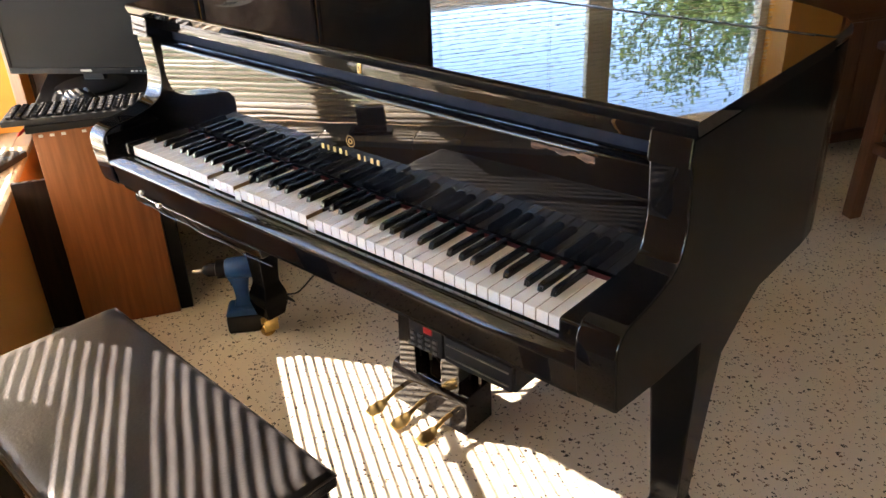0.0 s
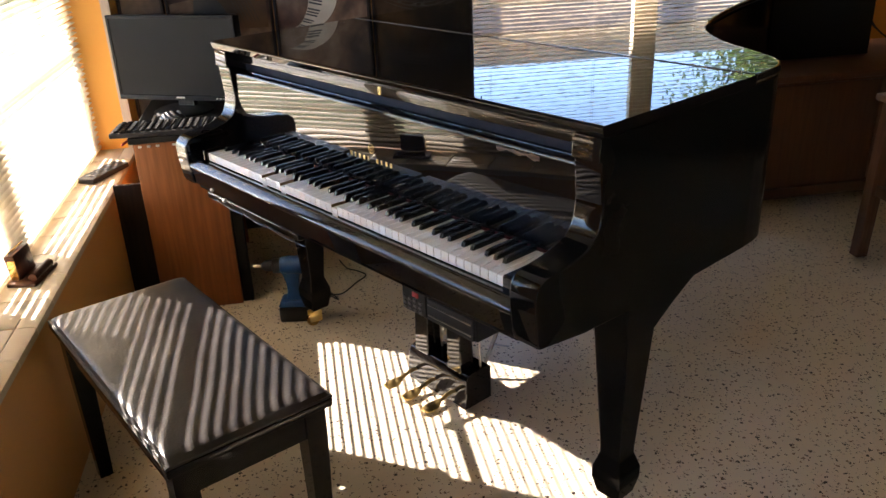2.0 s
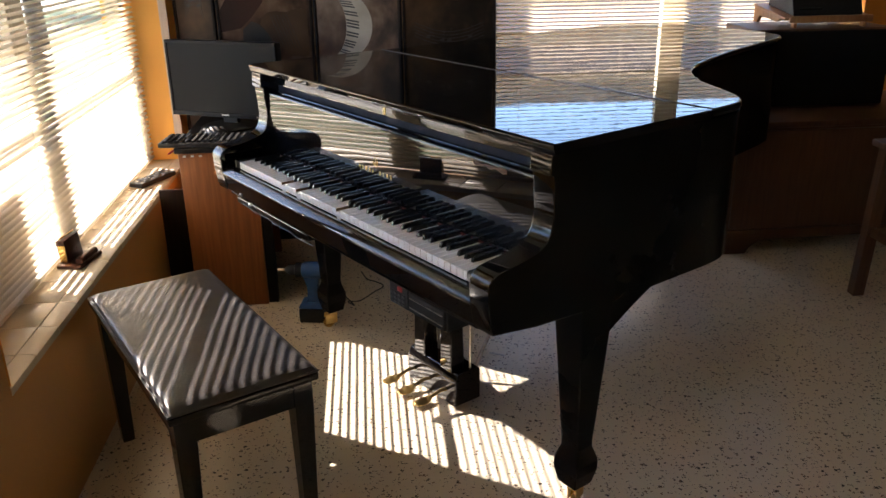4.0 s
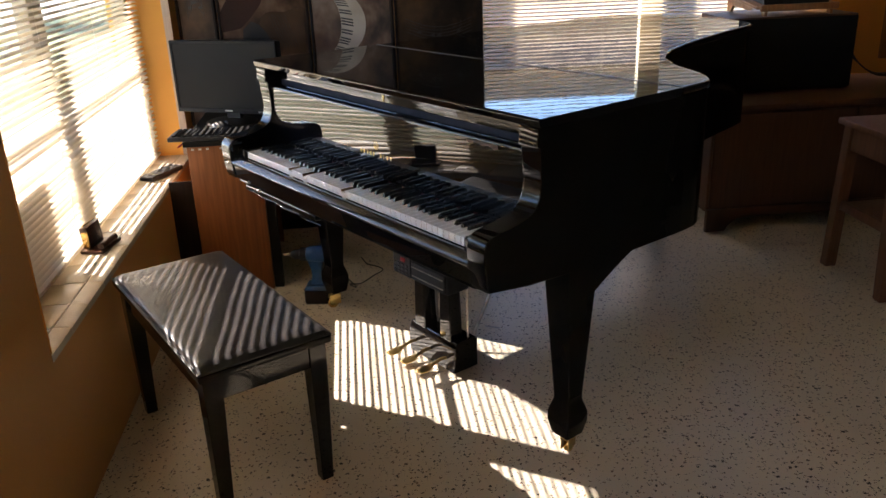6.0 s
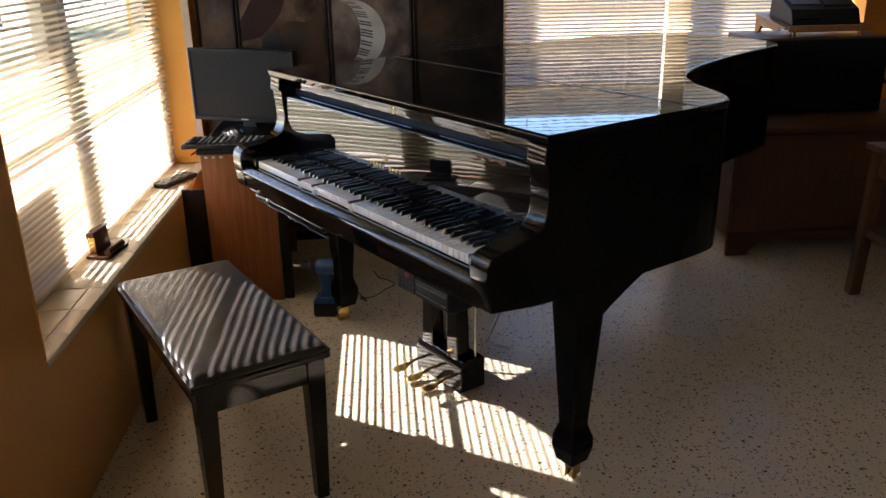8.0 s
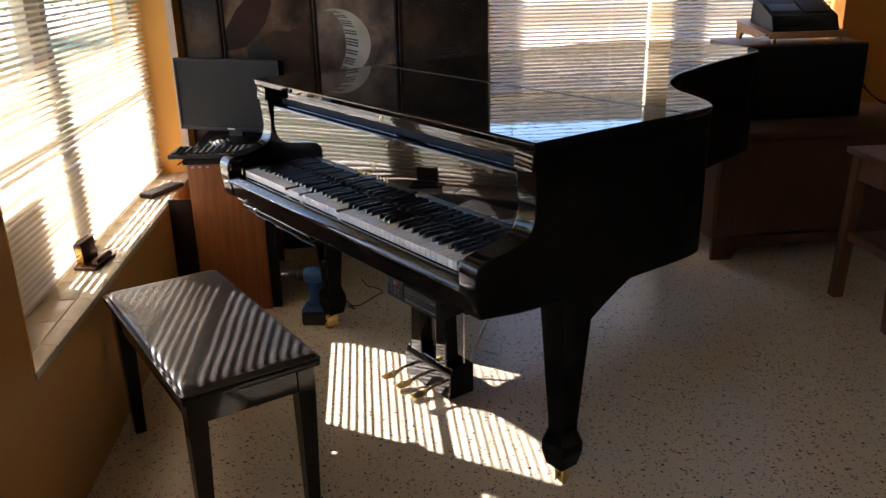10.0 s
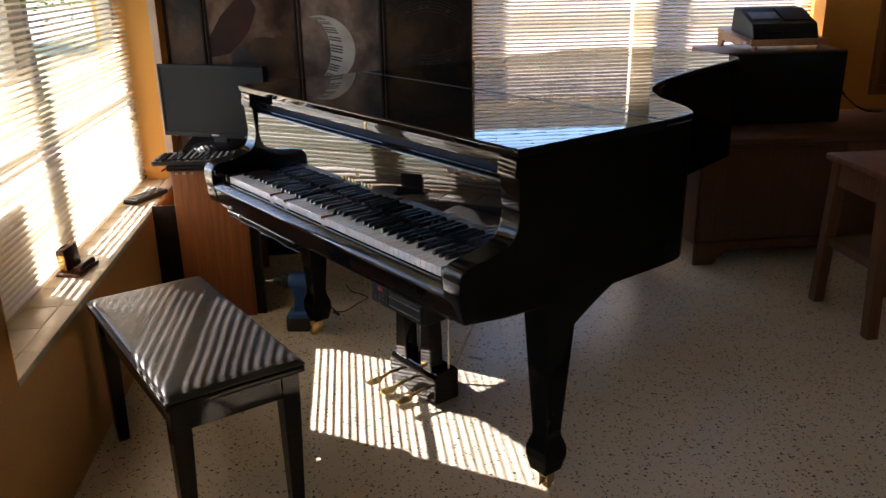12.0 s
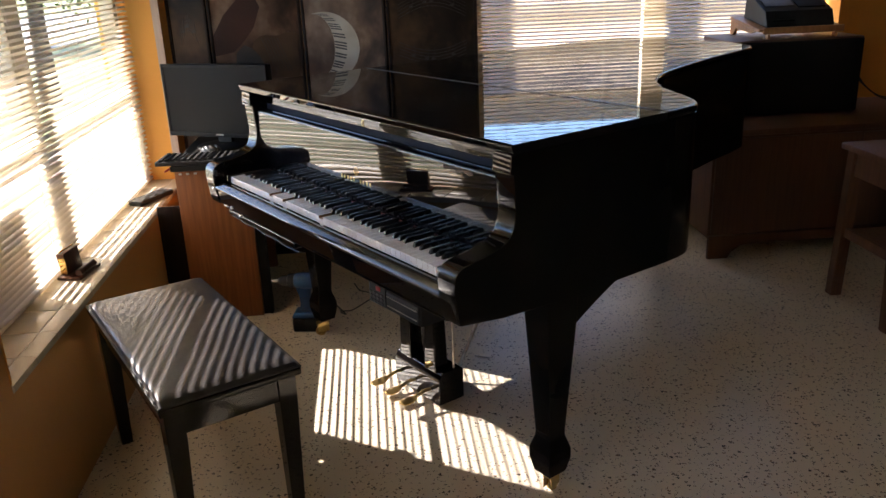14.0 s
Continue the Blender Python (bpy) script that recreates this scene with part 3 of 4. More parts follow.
# pedal lyre
LX = 0.002
part("lyre_top", box(LX - 0.12, LX + 0.12, 0.31, 0.43, 0.575, 0.612, 0.004), LACQUER_WORN, piano)
for dx in (-0.072, 0.072):
    part("lyre_pillar", frustum([(0.12, LX + dx - 0.030, LX + dx + 0.030, 0.335, 0.39), (0.30, LX + dx - 0.026, LX + dx + 0.026, 0.338, 0.387), (0.575, LX + dx - 0.034, LX + dx + 0.034, 0.333, 0.393)], bevel=0.003), LACQUER, piano, smooth=False)
LYRE = [(0.328, 0.012), (0.328, 0.095), (0.340, 0.122), (0.352, 0.128), (0.42, 0.128), (0.432, 0.12), (0.432, 0.012)]
part("lyre_box", prism(LYRE, LX - 0.131, LX + 0.131, "x", bevel=0.004), LACQUER, piano)
for dx in (-0.086, 0.0, 0.090):
    path = smooth_line([(0, 0.33, 0.060), (0, 0.30, 0.066), (0, 0.27, 0.060), (0, 0.245, 0.055), (0, 0.222, 0.052), (0, 0.195, 0.053)], 5)
    bm = bmesh.new()
    rows = []
    for k, p in enumerate(path):
        s = k / (len(path) - 1)
        half = 0.0065 + 0.0135 * max(0, math.sin(math.pi * min(1, max(0, (s - 0.48) / 0.58)))) ** 0.8
        if s > 0.97:
            half *= 0.55
        crown = 0.005
        rows.append([bm.verts.new((q * half, p.y, p.z + crown * (1 - q * q))) for q in (-1, -0.6, 0, 0.6, 1)] + [bm.verts.new((q * half, p.y, p.z - 0.003)) for q in (1, -1)])
    for a, b in zip(rows, rows[1:]):
        for i in range(7):
            bm.faces.new((a[i], a[(i + 1) % 7], b[(i + 1) % 7], b[i]))
    bm.faces.new(rows[0])
    bm.faces.new(rows[-1][::-1])
    part("pedal", bm, PEDAL_BRASS, piano, "worn brass pedal", pose(LX + dx - 0.010, 0.010, -0.006))
for dx in (-0.05, 0.0, 0.05, 0.118):
    part("pedal_rod", tube([(LX + dx, 0.40, 0.10), (LX + dx, 0.40, 0.60)], 0.0036, 8), STEEL, piano, "thin steel pedal rod")
for dx in (-0.10, 0.10):
    part("lyre_brace", tube([(LX + dx, 0.43, 0.10), (LX + dx * 1.1, 0.72, 0.60)], 0.0062, 10), STEEL, piano, "slanting steel brace")
for y in (0.55, 0.80, 1.10):
    part("bottom_beam", box(-0.60, 0.20, y - 0.04, y + 0.04, 0.555, 0.60, 0.004), DARK_PANEL, piano)

# control box of the player system under the key bed
ctl = thing("player_control_box", "black player-system control box with buttons under the keyboard", "control box")
part("housing", box(0.290, 0.530, 0.0, 0.075, 0.542, 0.611, 0.005), PLASTIC, ctl)
part("face_plate", box(0.293, 0.372, -0.006, 0.001, 0.546, 0.604, 0.001), PLASTIC, ctl)
part("drawer_front", box(0.380, 0.527, -0.009, 0.001, 0.548, 0.600, 0.003), PLASTIC, ctl)
part("display", box(0.330, 0.350, -0.0085, -0.0055, 0.588, 0.600, 0.001), RED_PLASTIC, ctl, "red display window")
for r in range(3):
    for c in range(4):
        part("button", box(0.298 + c * 0.018, 0.308 + c * 0.018, -0.010, -0.0055, 0.551 + r * 0.012, 0.558 + r * 0.012, 0.001), GREY_KEY, ctl, "small grey button")
for z in (0.560, 0.586):
    part("trim_line", box(0.386, 0.522, -0.011, -0.0085, z, z + 0.0025), STEEL, ctl)

# ---- bench ----
bench = thing("piano_bench", "black wooden piano bench with padded black vinyl seat", "bench", pose(-0.026, -0.427, 0, 0, 0, -3.0))
BX, BY = 0.384, 0.178
bm = bmesh.new()
NX, NY = 84, 48
grid = []
for j in range(NY + 1):
    row = []
    for i in range(NX + 1):
        u, v = i / NX * 2 - 1, j / NY * 2 - 1
        crown = (1 - abs(u) ** 40) * (1 - abs(v) ** 22)
        sag = 0.0016 * noise.noise((u * 3, v * 2, 0)) + 0.0005 * noise.noise((u * 11, v * 6, 3))
        row.append(bm.verts.new((u * BX, v * BY, 0.462 + 0.019 * crown ** 0.6 + 0.002 * (1 - u * u) * (1 - v * v) + sag * crown)))
    grid.append(row)
for j in range(NY):
    for i in range(NX):
        bm.faces.new((grid[j][i], grid[j][i + 1], grid[j + 1][i + 1], grid[j + 1][i]))
part("cushion", bm, LEATHER, bench, "creased black vinyl cushion")
part("seat_board", box(-BX - 0.003, BX + 0.003, -BY - 0.003, BY + 0.003, 0.440, 0.463, 0.006), LACQUER_WORN, bench)
loop = [(-BX, -BY, 0.464), (BX, -BY, 0.464), (BX, BY, 0.464), (-BX, BY, 0.464), (-BX, -BY, 0.464)]
part("piping", tube(loop, 0.004, 6), LEATHER, bench)
for y in (-0.160, 0.140):
    part("apron", box(-0.322, 0.322, y, y + 0.02, 0.372, 0.440, 0.002), LACQUER_WORN, bench)
for x in (-0.366, 0.346):
    part("apron", box(x, x + 0.02, -0.122, 0.122, 0.372, 0.440, 0.002), LACQUER_WORN, bench)
for sx in (-1, 1):
    for sy in (-1, 1):
        x0, x1 = sorted((sx * 0.371, sx * 0.323))
        y0, y1 = sorted((sy * 0.168, sy * 0.120))
        t0, t1 = sorted((sx * 0.352, sx * 0.318))
        u0, u1 = sorted((sy * 0.164, sy * 0.130))
        part("leg", frustum([(0.0, t0, t1, u0, u1), (0.36, x0, x1, y0, y1), (0.440, x0, x1, y0, y1)], bevel=0.002), LACQUER_WORN, bench, smooth=False)

# ---- desk, monitor and what lies on it ----
desk = thing("computer_desk", "brown wood-veneer computer desk with a black edge", "desk", ROOM @ pose(-0.96, -0.29, 0))
part("end_panel", box(-0.028, 0.0, -0.332, -0.044, 0.0, 0.655, 0.002), DESK_WOOD, desk)
part("end_panel", box(-0.63, -0.602, -0.332, -0.044, 0.0, 0.655, 0.002), DESK_WOOD, desk)
part("front_edge", box(-0.050, -0.014, -0.0435, -0.004, 0.0, 0.655, 0.003), DARK_PANEL, desk, "black laminated edge post")
# dark strip in place of the shade in the gap to the wall
part("shade_strip", box(-0.050, -0.036, -0.434, -0.3325, 0.0, 0.50, 0.001), DARK_FRAME, desk, "dark strip standing in for the shade between desk and wall")
part("back_panel", box(-0.602, -0.028, -0.325, -0.31, 0.15, 0.655, 0.002), DESK_WOOD, desk)
part("desktop", box(-0.64, 0.012, -0.345, 0.17, 0.656, 0.678, 0.004), DARK_PANEL, desk, "black laminated desktop")

mon = thing("computer_monitor", "black flat computer monitor, switched off", "monitor", pose(-1.355, 0.276, 0.679, 0, 0, 34))
part("back_shell", box(-0.262, 0.262, 0.004, 0.04, 0.045, 0.355, 0.008), PLASTIC, mon)
for x0, x1, z0, z1 in ((-0.262, 0.262, 0.345, 0.357), (-0.262, 0.262, 0.043, 0.062), (-0.262, -0.251, 0.062, 0.345), (0.251, 0.262, 0.062, 0.345)):
    part("bezel", box(x0, x1, -0.012, 0.006, z0, z1, 0.002), KEYCAP, mon)
part("screen", box(-0.252, 0.252, -0.008, 0.003, 0.061, 0.346), SCREEN_PANEL, mon, "dark matt screen", smooth=False)
part("badge", box(-0.018, 0.018, -0.0135, -0.012, 0.051, 0.057), LIGHT_LEGEND, mon)
for i in range(6):
    part("button", box(0.15 + i * 0.014, 0.158 + i * 0.014, -0.0135, -0.012, 0.050, 0.054), LIGHT_LEGEND, mon)
part("neck", box(-0.035, 0.035, 0.02, 0.045, 0.008, 0.12, 0.004), PLASTIC, mon)
part("foot", lathe([(0.11, 0.0), (0.112, 0.006), (0.10, 0.012), (0.04, 0.016)], 28), PLASTIC, mon)

kb = thing("computer_keyboard", "black computer keyboard lying over the desk edge", "keyboard", ROOM @ pose(-1.02, -0.47, 0.679, 0, 0, 86))
part("tray", box(-0.22, 0.22, -0.075, 0.075, 0.0, 0.018, 0.004), PLASTIC, kb)
first = None
for r in range(5):
    for c in range(19):
        spot = pose(-0.205 + c * 0.0218, -0.062 + r * 0.0255, 0.018)
        if first is None:
            first = part("key", box(0, 0.017, 0, 0.019, 0, 0.008, 0.002, segments=1), KEYCAP, kb, "", spot, smooth=False)
        else:
            o = new("key", first.data)
            o.parent, o.matrix_local = kb, spot
ms = thing("computer_mouse", "black computer mouse on the keyboard tray", "mouse", ROOM @ pose(-1.14, -0.50, 0.679, 0, 0, 60))
bm = bmesh.new()
bmesh.ops.create_uvsphere(bm, u_segments=20, v_segments=12, radius=1)
for v in bm.verts:
    v.co = Vector((v.co.x * 0.058, v.co.y * 0.032, max(v.co.z, 0) * 0.04 + 0.001))
part("shell", bm, PLASTIC, ms)
part("wheel", lathe([(0.004, -0.004), (0.009, -0.004), (0.009, 0.004), (0.004, 0.004)], 12, m=pose(0.03, 0, 0.036, 90, 0, 0)), GREY_KEY, ms)
for i, x in enumerate((-0.315, -0.285, -0.255, -0.20)):
    o = tagged(link("light_pin", box(0.0005, 0.004, x, x + 0.012, 0.640, 0.648, 0.001), LIGHT_LEGEND), "small pale plastic clip on the desk end", "clip", "clips on the desk end")
    o.matrix_world = ROOM @ pose(-0.96, -0.29, 0)

pen = thing("red_pen", "red pen lying under the keyboard over the desk edge", "pen", ROOM @ pose(-0.975, -0.628, 0.672, 0, 6, -20))
part("barrel", lathe([(0.0035, 0.0), (0.0042, 0.004), (0.0042, 0.11), (0.003, 0.118), (0.0012, 0.124)], 10, m=pose(-0.06, 0, 0, 0, 90, 0)), RED_PLASTIC, pen)
part("cap", lathe([(0.0048, -0.004), (0.0050, 0.0), (0.0050, 0.030), (0.0044, 0.032)], 10, m=pose(-0.065, 0, 0, 0, 90, 0)), LIGHT_LEGEND, pen, "pale cap")

# ---- folding screen with painted panels ----
def clouded(name, stops, scale, warp):
    """Soft clouds of brushed paint running through several tones."""
    m = material(name, stops[0][1], 0.5, bump=0.08, bump_scale=40, spec=0.2)
    n, l = m.node_tree.nodes, m.node_tree.links
    co, nz, fine, mix, ramp = (n.new(k) for k in ("ShaderNodeTexCoord", "ShaderNodeTexNoise", "ShaderNodeTexNoise", "ShaderNodeMath", "ShaderNodeValToRGB"))
    nz.inputs["Scale"].default_value, nz.inputs["Detail"].default_value, nz.inputs["Distortion"].default_value = scale, 3.0, warp
    fine.inputs["Scale"].default_value, fine.inputs["Detail"].default_value = 38.0, 5.0
    mix.operation = "MULTIPLY_ADD"
    mix.inputs[1].default_value = 0.10
    l.new(co.outputs["Object"], nz.inputs["Vector"])
    l.new(co.outputs["Object"], fine.inputs["Vector"])
    l.new(fine.outputs["Fac"], mix.inputs[0])
    l.new(nz.outputs["Fac"], mix.inputs[2])
    r = ramp.color_ramp
    r.elements[0].position, r.elements[0].color = stops[0][0], (*stops[0][1], 1)
    r.elements[1].position, r.elements[1].color = stops[-1][0], (*stops[-1][1], 1)
    for p, c in stops[1:-1]:
        r.elements.new(p).color = (*c, 1)
    l.new(mix.outputs[0], ramp.inputs["Fac"])
    l.new(ramp.outputs["Color"], n["Principled BSDF"].inputs["Base Color"])
    return m


PAINT_A = clouded("painted_panel", [(0.40, (0.012, 0.006, 0.004)), (0.50, (0.036, 0.018, 0.011)), (0.60, (0.090, 0.048, 0.027)), (0.70, (0.17, 0.115, 0.078)), (0.80, (0.09, 0.062, 0.058))], 3.2, 1.1)
PAINT_B = clouded("painted_dark_panel", [(0.42, (0.007, 0.004, 0.003)), (0.58, (0.022, 0.012, 0.007)), (0.72, (0.085, 0.045, 0.020))], 3.4, 0.8)
PAINT_CREAM = material("painted_cream", (0.40, 0.35, 0.28), 0.55, second=(0.28, 0.23, 0.18), scale=7, spec=0.2)
PAINT_BLACK = material("painted_black", (0.018, 0.015, 0.013), 0.5, second=(0.03, 0.025, 0.02), scale=9)
PAINT_RED = material("painted_russet", (0.045, 0.017, 0.012), 0.55, second=(0.020, 0.010, 0.007), scale=4, detail=2, spec=0.2)
PAINT_TAN = material("painted_tan", (0.11, 0.062, 0.030), 0.55, second=(0.055, 0.030, 0.016), scale=5, detail=2, spec=0.2)
screen_thing = thing("folding_screen", "folding screen of dark panels painted with music motifs", "screen")
POSTS = [(-1.738, 0.241), (-1.62, 0.385), (-1.40, 0.745), (-1.075, 0.995), (-0.825, 1.316)]
leaves = []
for i, (p, q) in enumerate(zip(POSTS, POSTS[1:])):
    d = Vector((q[0] - p[0], q[1] - p[1]))
    w = d.length - 0.006
    m = pose(p[0], p[1], 0, 0, 0, math.degrees(math.atan2(d.y, d.x)))
    leaf = part("panel", box(0.012, w - 0.012, -0.004, 0.008, 0.10, 1.75), (PAINT_B, PAINT_A, PAINT_A, PAINT_B)[i], screen_thing, "painted panel", m, smooth=False)
    for x0, x1, z0, z1 in ((0, 0.013, 0.0, 1.80), (w - 0.013, w, 0.0, 1.80), (0.013, w - 0.013, 0.06, 0.11), (0.013, w - 0.013, 1.74, 1.80)):
        part("frame_rail", box(x0, x1, -0.010, 0.014, z0, z1, 0.002), DARK_FRAME, leaf)
    leaves.append((leaf, w))


def painted(leaf, points, mat, lift):
    """A thin layer of paint on a panel; points are (x, z)."""
    return part("painting", prism(points, -0.0042 - lift, -0.0042, "y"), mat, leaf, smooth=False)


# the crescent of piano keys on the third leaf
leaf, w = leaves[2]
cx, cz = 0.105, 1.064


def rim(a, f):
    """From the inner (f = 0) to the outer (f = 1) edge of the crescent at a degrees."""
    c, n = math.cos(radians(a)), math.sin(radians(a))
    return (cx + (1 - f) * (-0.050 + 0.098 * c) + f * 0.168 * c, cz + (1 - f) * 0.146 * n + f * 0.154 * n)


painted(leaf, [rim(a, 1) for a in range(-102, 103, 6)] + [rim(a, 0) for a in range(96, -97, -6)], PAINT_CREAM, 0.001)
for k, a in enumerate(range(-86, 82, 5)):
    if k % 7 not in (2, 6):
        painted(leaf, [rim(a - 1.5, 0.02), rim(a - 5.3, 0.50), rim(a - 2.7, 0.50), rim(a + 1.5, 0.02)], PAINT_BLACK, 0.002)
# a guitar-like form and a red cloth on the second leaf
leaf, w = leaves[1]
painted(leaf, [(0.014, 1.04), (0.014, 1.13), (0.07, 1.22), (0.14, 1.29), (0.21, 1.31), (0.235, 1.25), (0.20, 1.16), (0.15, 1.10), (0.10, 1.055)], PAINT_RED, 0.0006)
painted(leaf, [(0.185, 1.07), (0.195, 1.10), (0.22, 1.12), (0.25, 1.125), (0.30, 1.12), (0.35, 1.135), (0.392, 1.13), (0.392, 0.93), (0.31, 0.93), (0.25, 0.99)], PAINT_TAN, 0.0009)
for k in range(6):
    painted(leaf, [(0.285 + 0.014 * k, 0.96), (0.287 + 0.014 * k, 0.96), (0.232 + 0.014 * k, 1.11), (0.230 + 0.014 * k, 1.11)], PAINT_BLACK, 0.0016)
painted(leaf, [(0.105, 1.00), (0.11, 1.05), (0.15, 1.085), (0.18, 1.07), (0.215, 1.03), (0.24, 0.98), (0.17, 0.95)], PAINT_BLACK, 0.0008)
# staves and notes on the outer leaves
for leaf, w, z0, bend in ((leaves[3][0], leaves[3][1], 1.18, 0.05), (leaves[3][0], leaves[3][1], 1.02, -0.04), (leaves[0][0], leaves[0][1], 1.10, 0.06)):
    for k in range(5):
        pts = [(0.05 + (w - 0.1) * s / 10, z0 + 0.014 * k + bend * math.sin(s / 10 * math.pi)) for s in range(11)]
        painted(leaf, pts + [(x, z + 0.0022) for x, z in pts[::-1]], PAINT_BLACK, 0.0012)
    for s in (2, 4, 5, 8):
        x, z = 0.05 + (w - 0.1) * s / 10, z0 + 0.02 + bend * math.sin(s / 10 * math.pi)
        painted(leaf, [(x + 0.009 * math.cos(a * math.pi / 5), z + 0.006 * math.sin(a * math.pi / 5)) for a in range(10)], PAINT_BLACK, 0.0018)
        painted(leaf, [(x + 0.007, z), (x + 0.009, z), (x + 0.009, z + 0.05), (x + 0.007, z + 0.05)], PAINT_BLACK, 0.0015)

# ---- on the south sill ----
hold = thing("card_holder", "small dark wooden holder with brass fittings on the sill", "holder", ROOM @ pose(-0.295, -0.812, SILL + 0.001, 0, 0, -10))
part("base", box(-0.070, 0.070, -0.040, 0.040, 0.0, 0.012, 0.004), HOLDER_WOOD, hold)
part("back", box(-0.046, 0.046, -0.036, -0.008, 0.012, 0.086, 0.004), HOLDER_WOOD, hold, m=pose(0, 0, 0, 5, 0, 0))
part("ledge", tube([(-0.052, 0.026, 0.020), (0.052, 0.026, 0.020)], 0.011, 12), HOLDER_WOOD, hold)
part("clip", box(0.0465, 0.0505, -0.034, -0.012, 0.014, 0.070, 0.002), BRASS, hold, "brass end plate")
part("clip", tube([(-0.044, -0.030, 0.0885), (0.044, -0.030, 0.0885)], 0.0025, 6), BRASS, hold, "brass top bar")
rem = thing("remote_control", "dark remote control lying on the window sill", "remote", ROOM @ pose(-1.185, -0.790, SILL + 0.001, 0, 0, -26))
part("shell", box(-0.108, 0.108, -0.036, 0.036, 0.0, 0.022, 0.007), PLASTIC, rem)
# raised grey bars stand in for stripes of sunlight falling through the slats
for i in range(5):
    part("sun_stripe", box(-0.085 + i * 0.038, -0.080 + i * 0.038, -0.027, 0.027, 0.0215, 0.0238, 0.001), GREY_KEY, rem)

# ---- cordless drill under the piano ----
drill = thing("cordless_drill", "blue and black cordless drill standing on its battery", "drill", pose(-0.742, 0.300, 0, 0, 0, 229))
part("battery", box(-0.055, 0.055, -0.038, 0.038, 0.0, 0.062, 0.010), PLASTIC, drill)
part("battery_cap", frustum([(0.062, -0.056, 0.056, -0.039, 0.039), (0.085, -0.050, 0.044, -0.034, 0.034)], bevel=0.006), BLUE_PLASTIC, drill, smooth=False)
part("grip", prism([(p.x, p.y) for p in smooth_line([(-0.03, 0.08, 0), (-0.022, 0.13, 0), (-0.032, 0.185, 0), (-0.05, 0.20, 0), (0.03, 0.20, 0), (0.022, 0.16, 0), (0.018, 0.12, 0), (0.022, 0.08, 0)], 4, True)], -0.017, 0.017, "y", bevel=0.004), BLUE_PLASTIC, drill)
part("motor_body", lathe([(0.020, -0.075), (0.030, -0.065), (0.034, -0.03), (0.034, 0.03), (0.030, 0.055), (0.026, 0.06)], 20, m=pose(-0.025, 0, 0.215, 0, 90, 0)), BLUE_PLASTIC, drill)
part("gear_collar", lathe([(0.029, 0.06), (0.029, 0.085), (0.023, 0.088)], 20, m=pose(-0.025, 0, 0.215, 0, 90, 0)), PLASTIC, drill)
part("chuck", lathe([(0.021, 0.088), (0.021, 0.112), (0.012, 0.125), (0.008, 0.128)], 18, m=pose(-0.025, 0, 0.215, 0, 90, 0)), PLASTIC, drill, "black chuck")
part("bit", lathe([(0.0065, 0.126), (0.0065, 0.150), (0.004, 0.158), (0.001, 0.159)], 12, m=pose(-0.025, 0, 0.215, 0, 90, 0)), STEEL, drill, "bright steel bit")
part("trigger", box(0.016, 0.028, -0.008, 0.008, 0.155, 0.18, 0.003), PLASTIC, drill)
for pts in ([(-0.66, 0.40, 0.10), (-0.70, 0.46, 0.03), (-0.80, 0.488, 0.004), (-0.774, 0.53, 0.004), (-0.81, 0.62, 0.004), (-0.839, 0.69, 0.004), (-0.90, 0.69, 0.004), (-0.95, 0.677, 0.004), (-1.038, 0.702, 0.004)],
            [(-0.56, 0.55, 0.545), (-0.50, 0.50, 0.49), (-0.35, 0.45, 0.455), (-0.15, 0.35, 0.46), (0.10, 0.20, 0.50), (0.30, 0.08, 0.56)]):
    tagged(link("power_cable", tube(smooth_line(pts, 8), 0.0028, 6), PLASTIC, smooth=True), "thin black cable trailing under the piano", "cable", "cables under the piano")
tagged(link("thin_stick", tube([(-0.092, 0.662, 0.003), (-0.041, 0.691, 0.003)], 0.0028, 6), LIGHT_LEGEND, smooth=True), "thin pale stick lying on the floor", "stick")

# ---- back corner: cabinet, black amplifier box, stand with a device, wooden stool ----
cab = thing("low_cabinet", "low dark brown wooden cabinet on bracket feet", "cabinet", ROOM @ pose(-1.26, 1.76, 0))
W = 1.45
part("carcass", box(-0.62, -0.012, 0.0, W, 0.10, 0.60, 0.003), CABINET_WOOD, cab)
part("top", box(-0.64, 0.014, -0.015, W + 0.015, 0.600, 0.628, 0.006), CABINET_WOOD, cab)
for y0 in (0.012, W / 2 + 0.004):
    part("door", box(-0.014, 0.002, y0, y0 + W / 2 - 0.016, 0.125, 0.585, 0.003), CABINET_WOOD, cab)
APRON = [(0.0, 0.0), (0.10, 0.0), (0.115, 0.03), (0.16, 0.062), (0.24, 0.07), (W - 0.24, 0.07), (W - 0.16, 0.062), (W - 0.115, 0.03), (W - 0.10, 0.0), (W, 0.0), (W, 0.115), (0.0, 0.115)]
part("plinth", prism(APRON, -0.012, 0.008, "x"), CABINET_WOOD, cab)
part("side_foot", box(-0.60, -0.50, 0.0, 0.02, 0.0, 0.115, 0.002), CABINET_WOOD, cab)
part("side_foot", box(-0.60, -0.50, W - 0.02, W, 0.0, 0.115, 0.002), CABINET_WOOD, cab)

amp = thing("speaker_cabinet", "large black speaker cabinet standing on the low cabinet", "speaker", ROOM @ pose(-1.53, 1.93, 0.629))
part("housing", box(-0.36, -0.016, 0.0, 0.67, 0.0, 0.366, 0.006), CABINET_WOOD, amp, "dark brown wooden housing")
part("grille", box(-0.016, 0.0, 0.008, 0.662, 0.008, 0.358, 0.004), BLACK_CLOTH, amp, "black grille cloth")

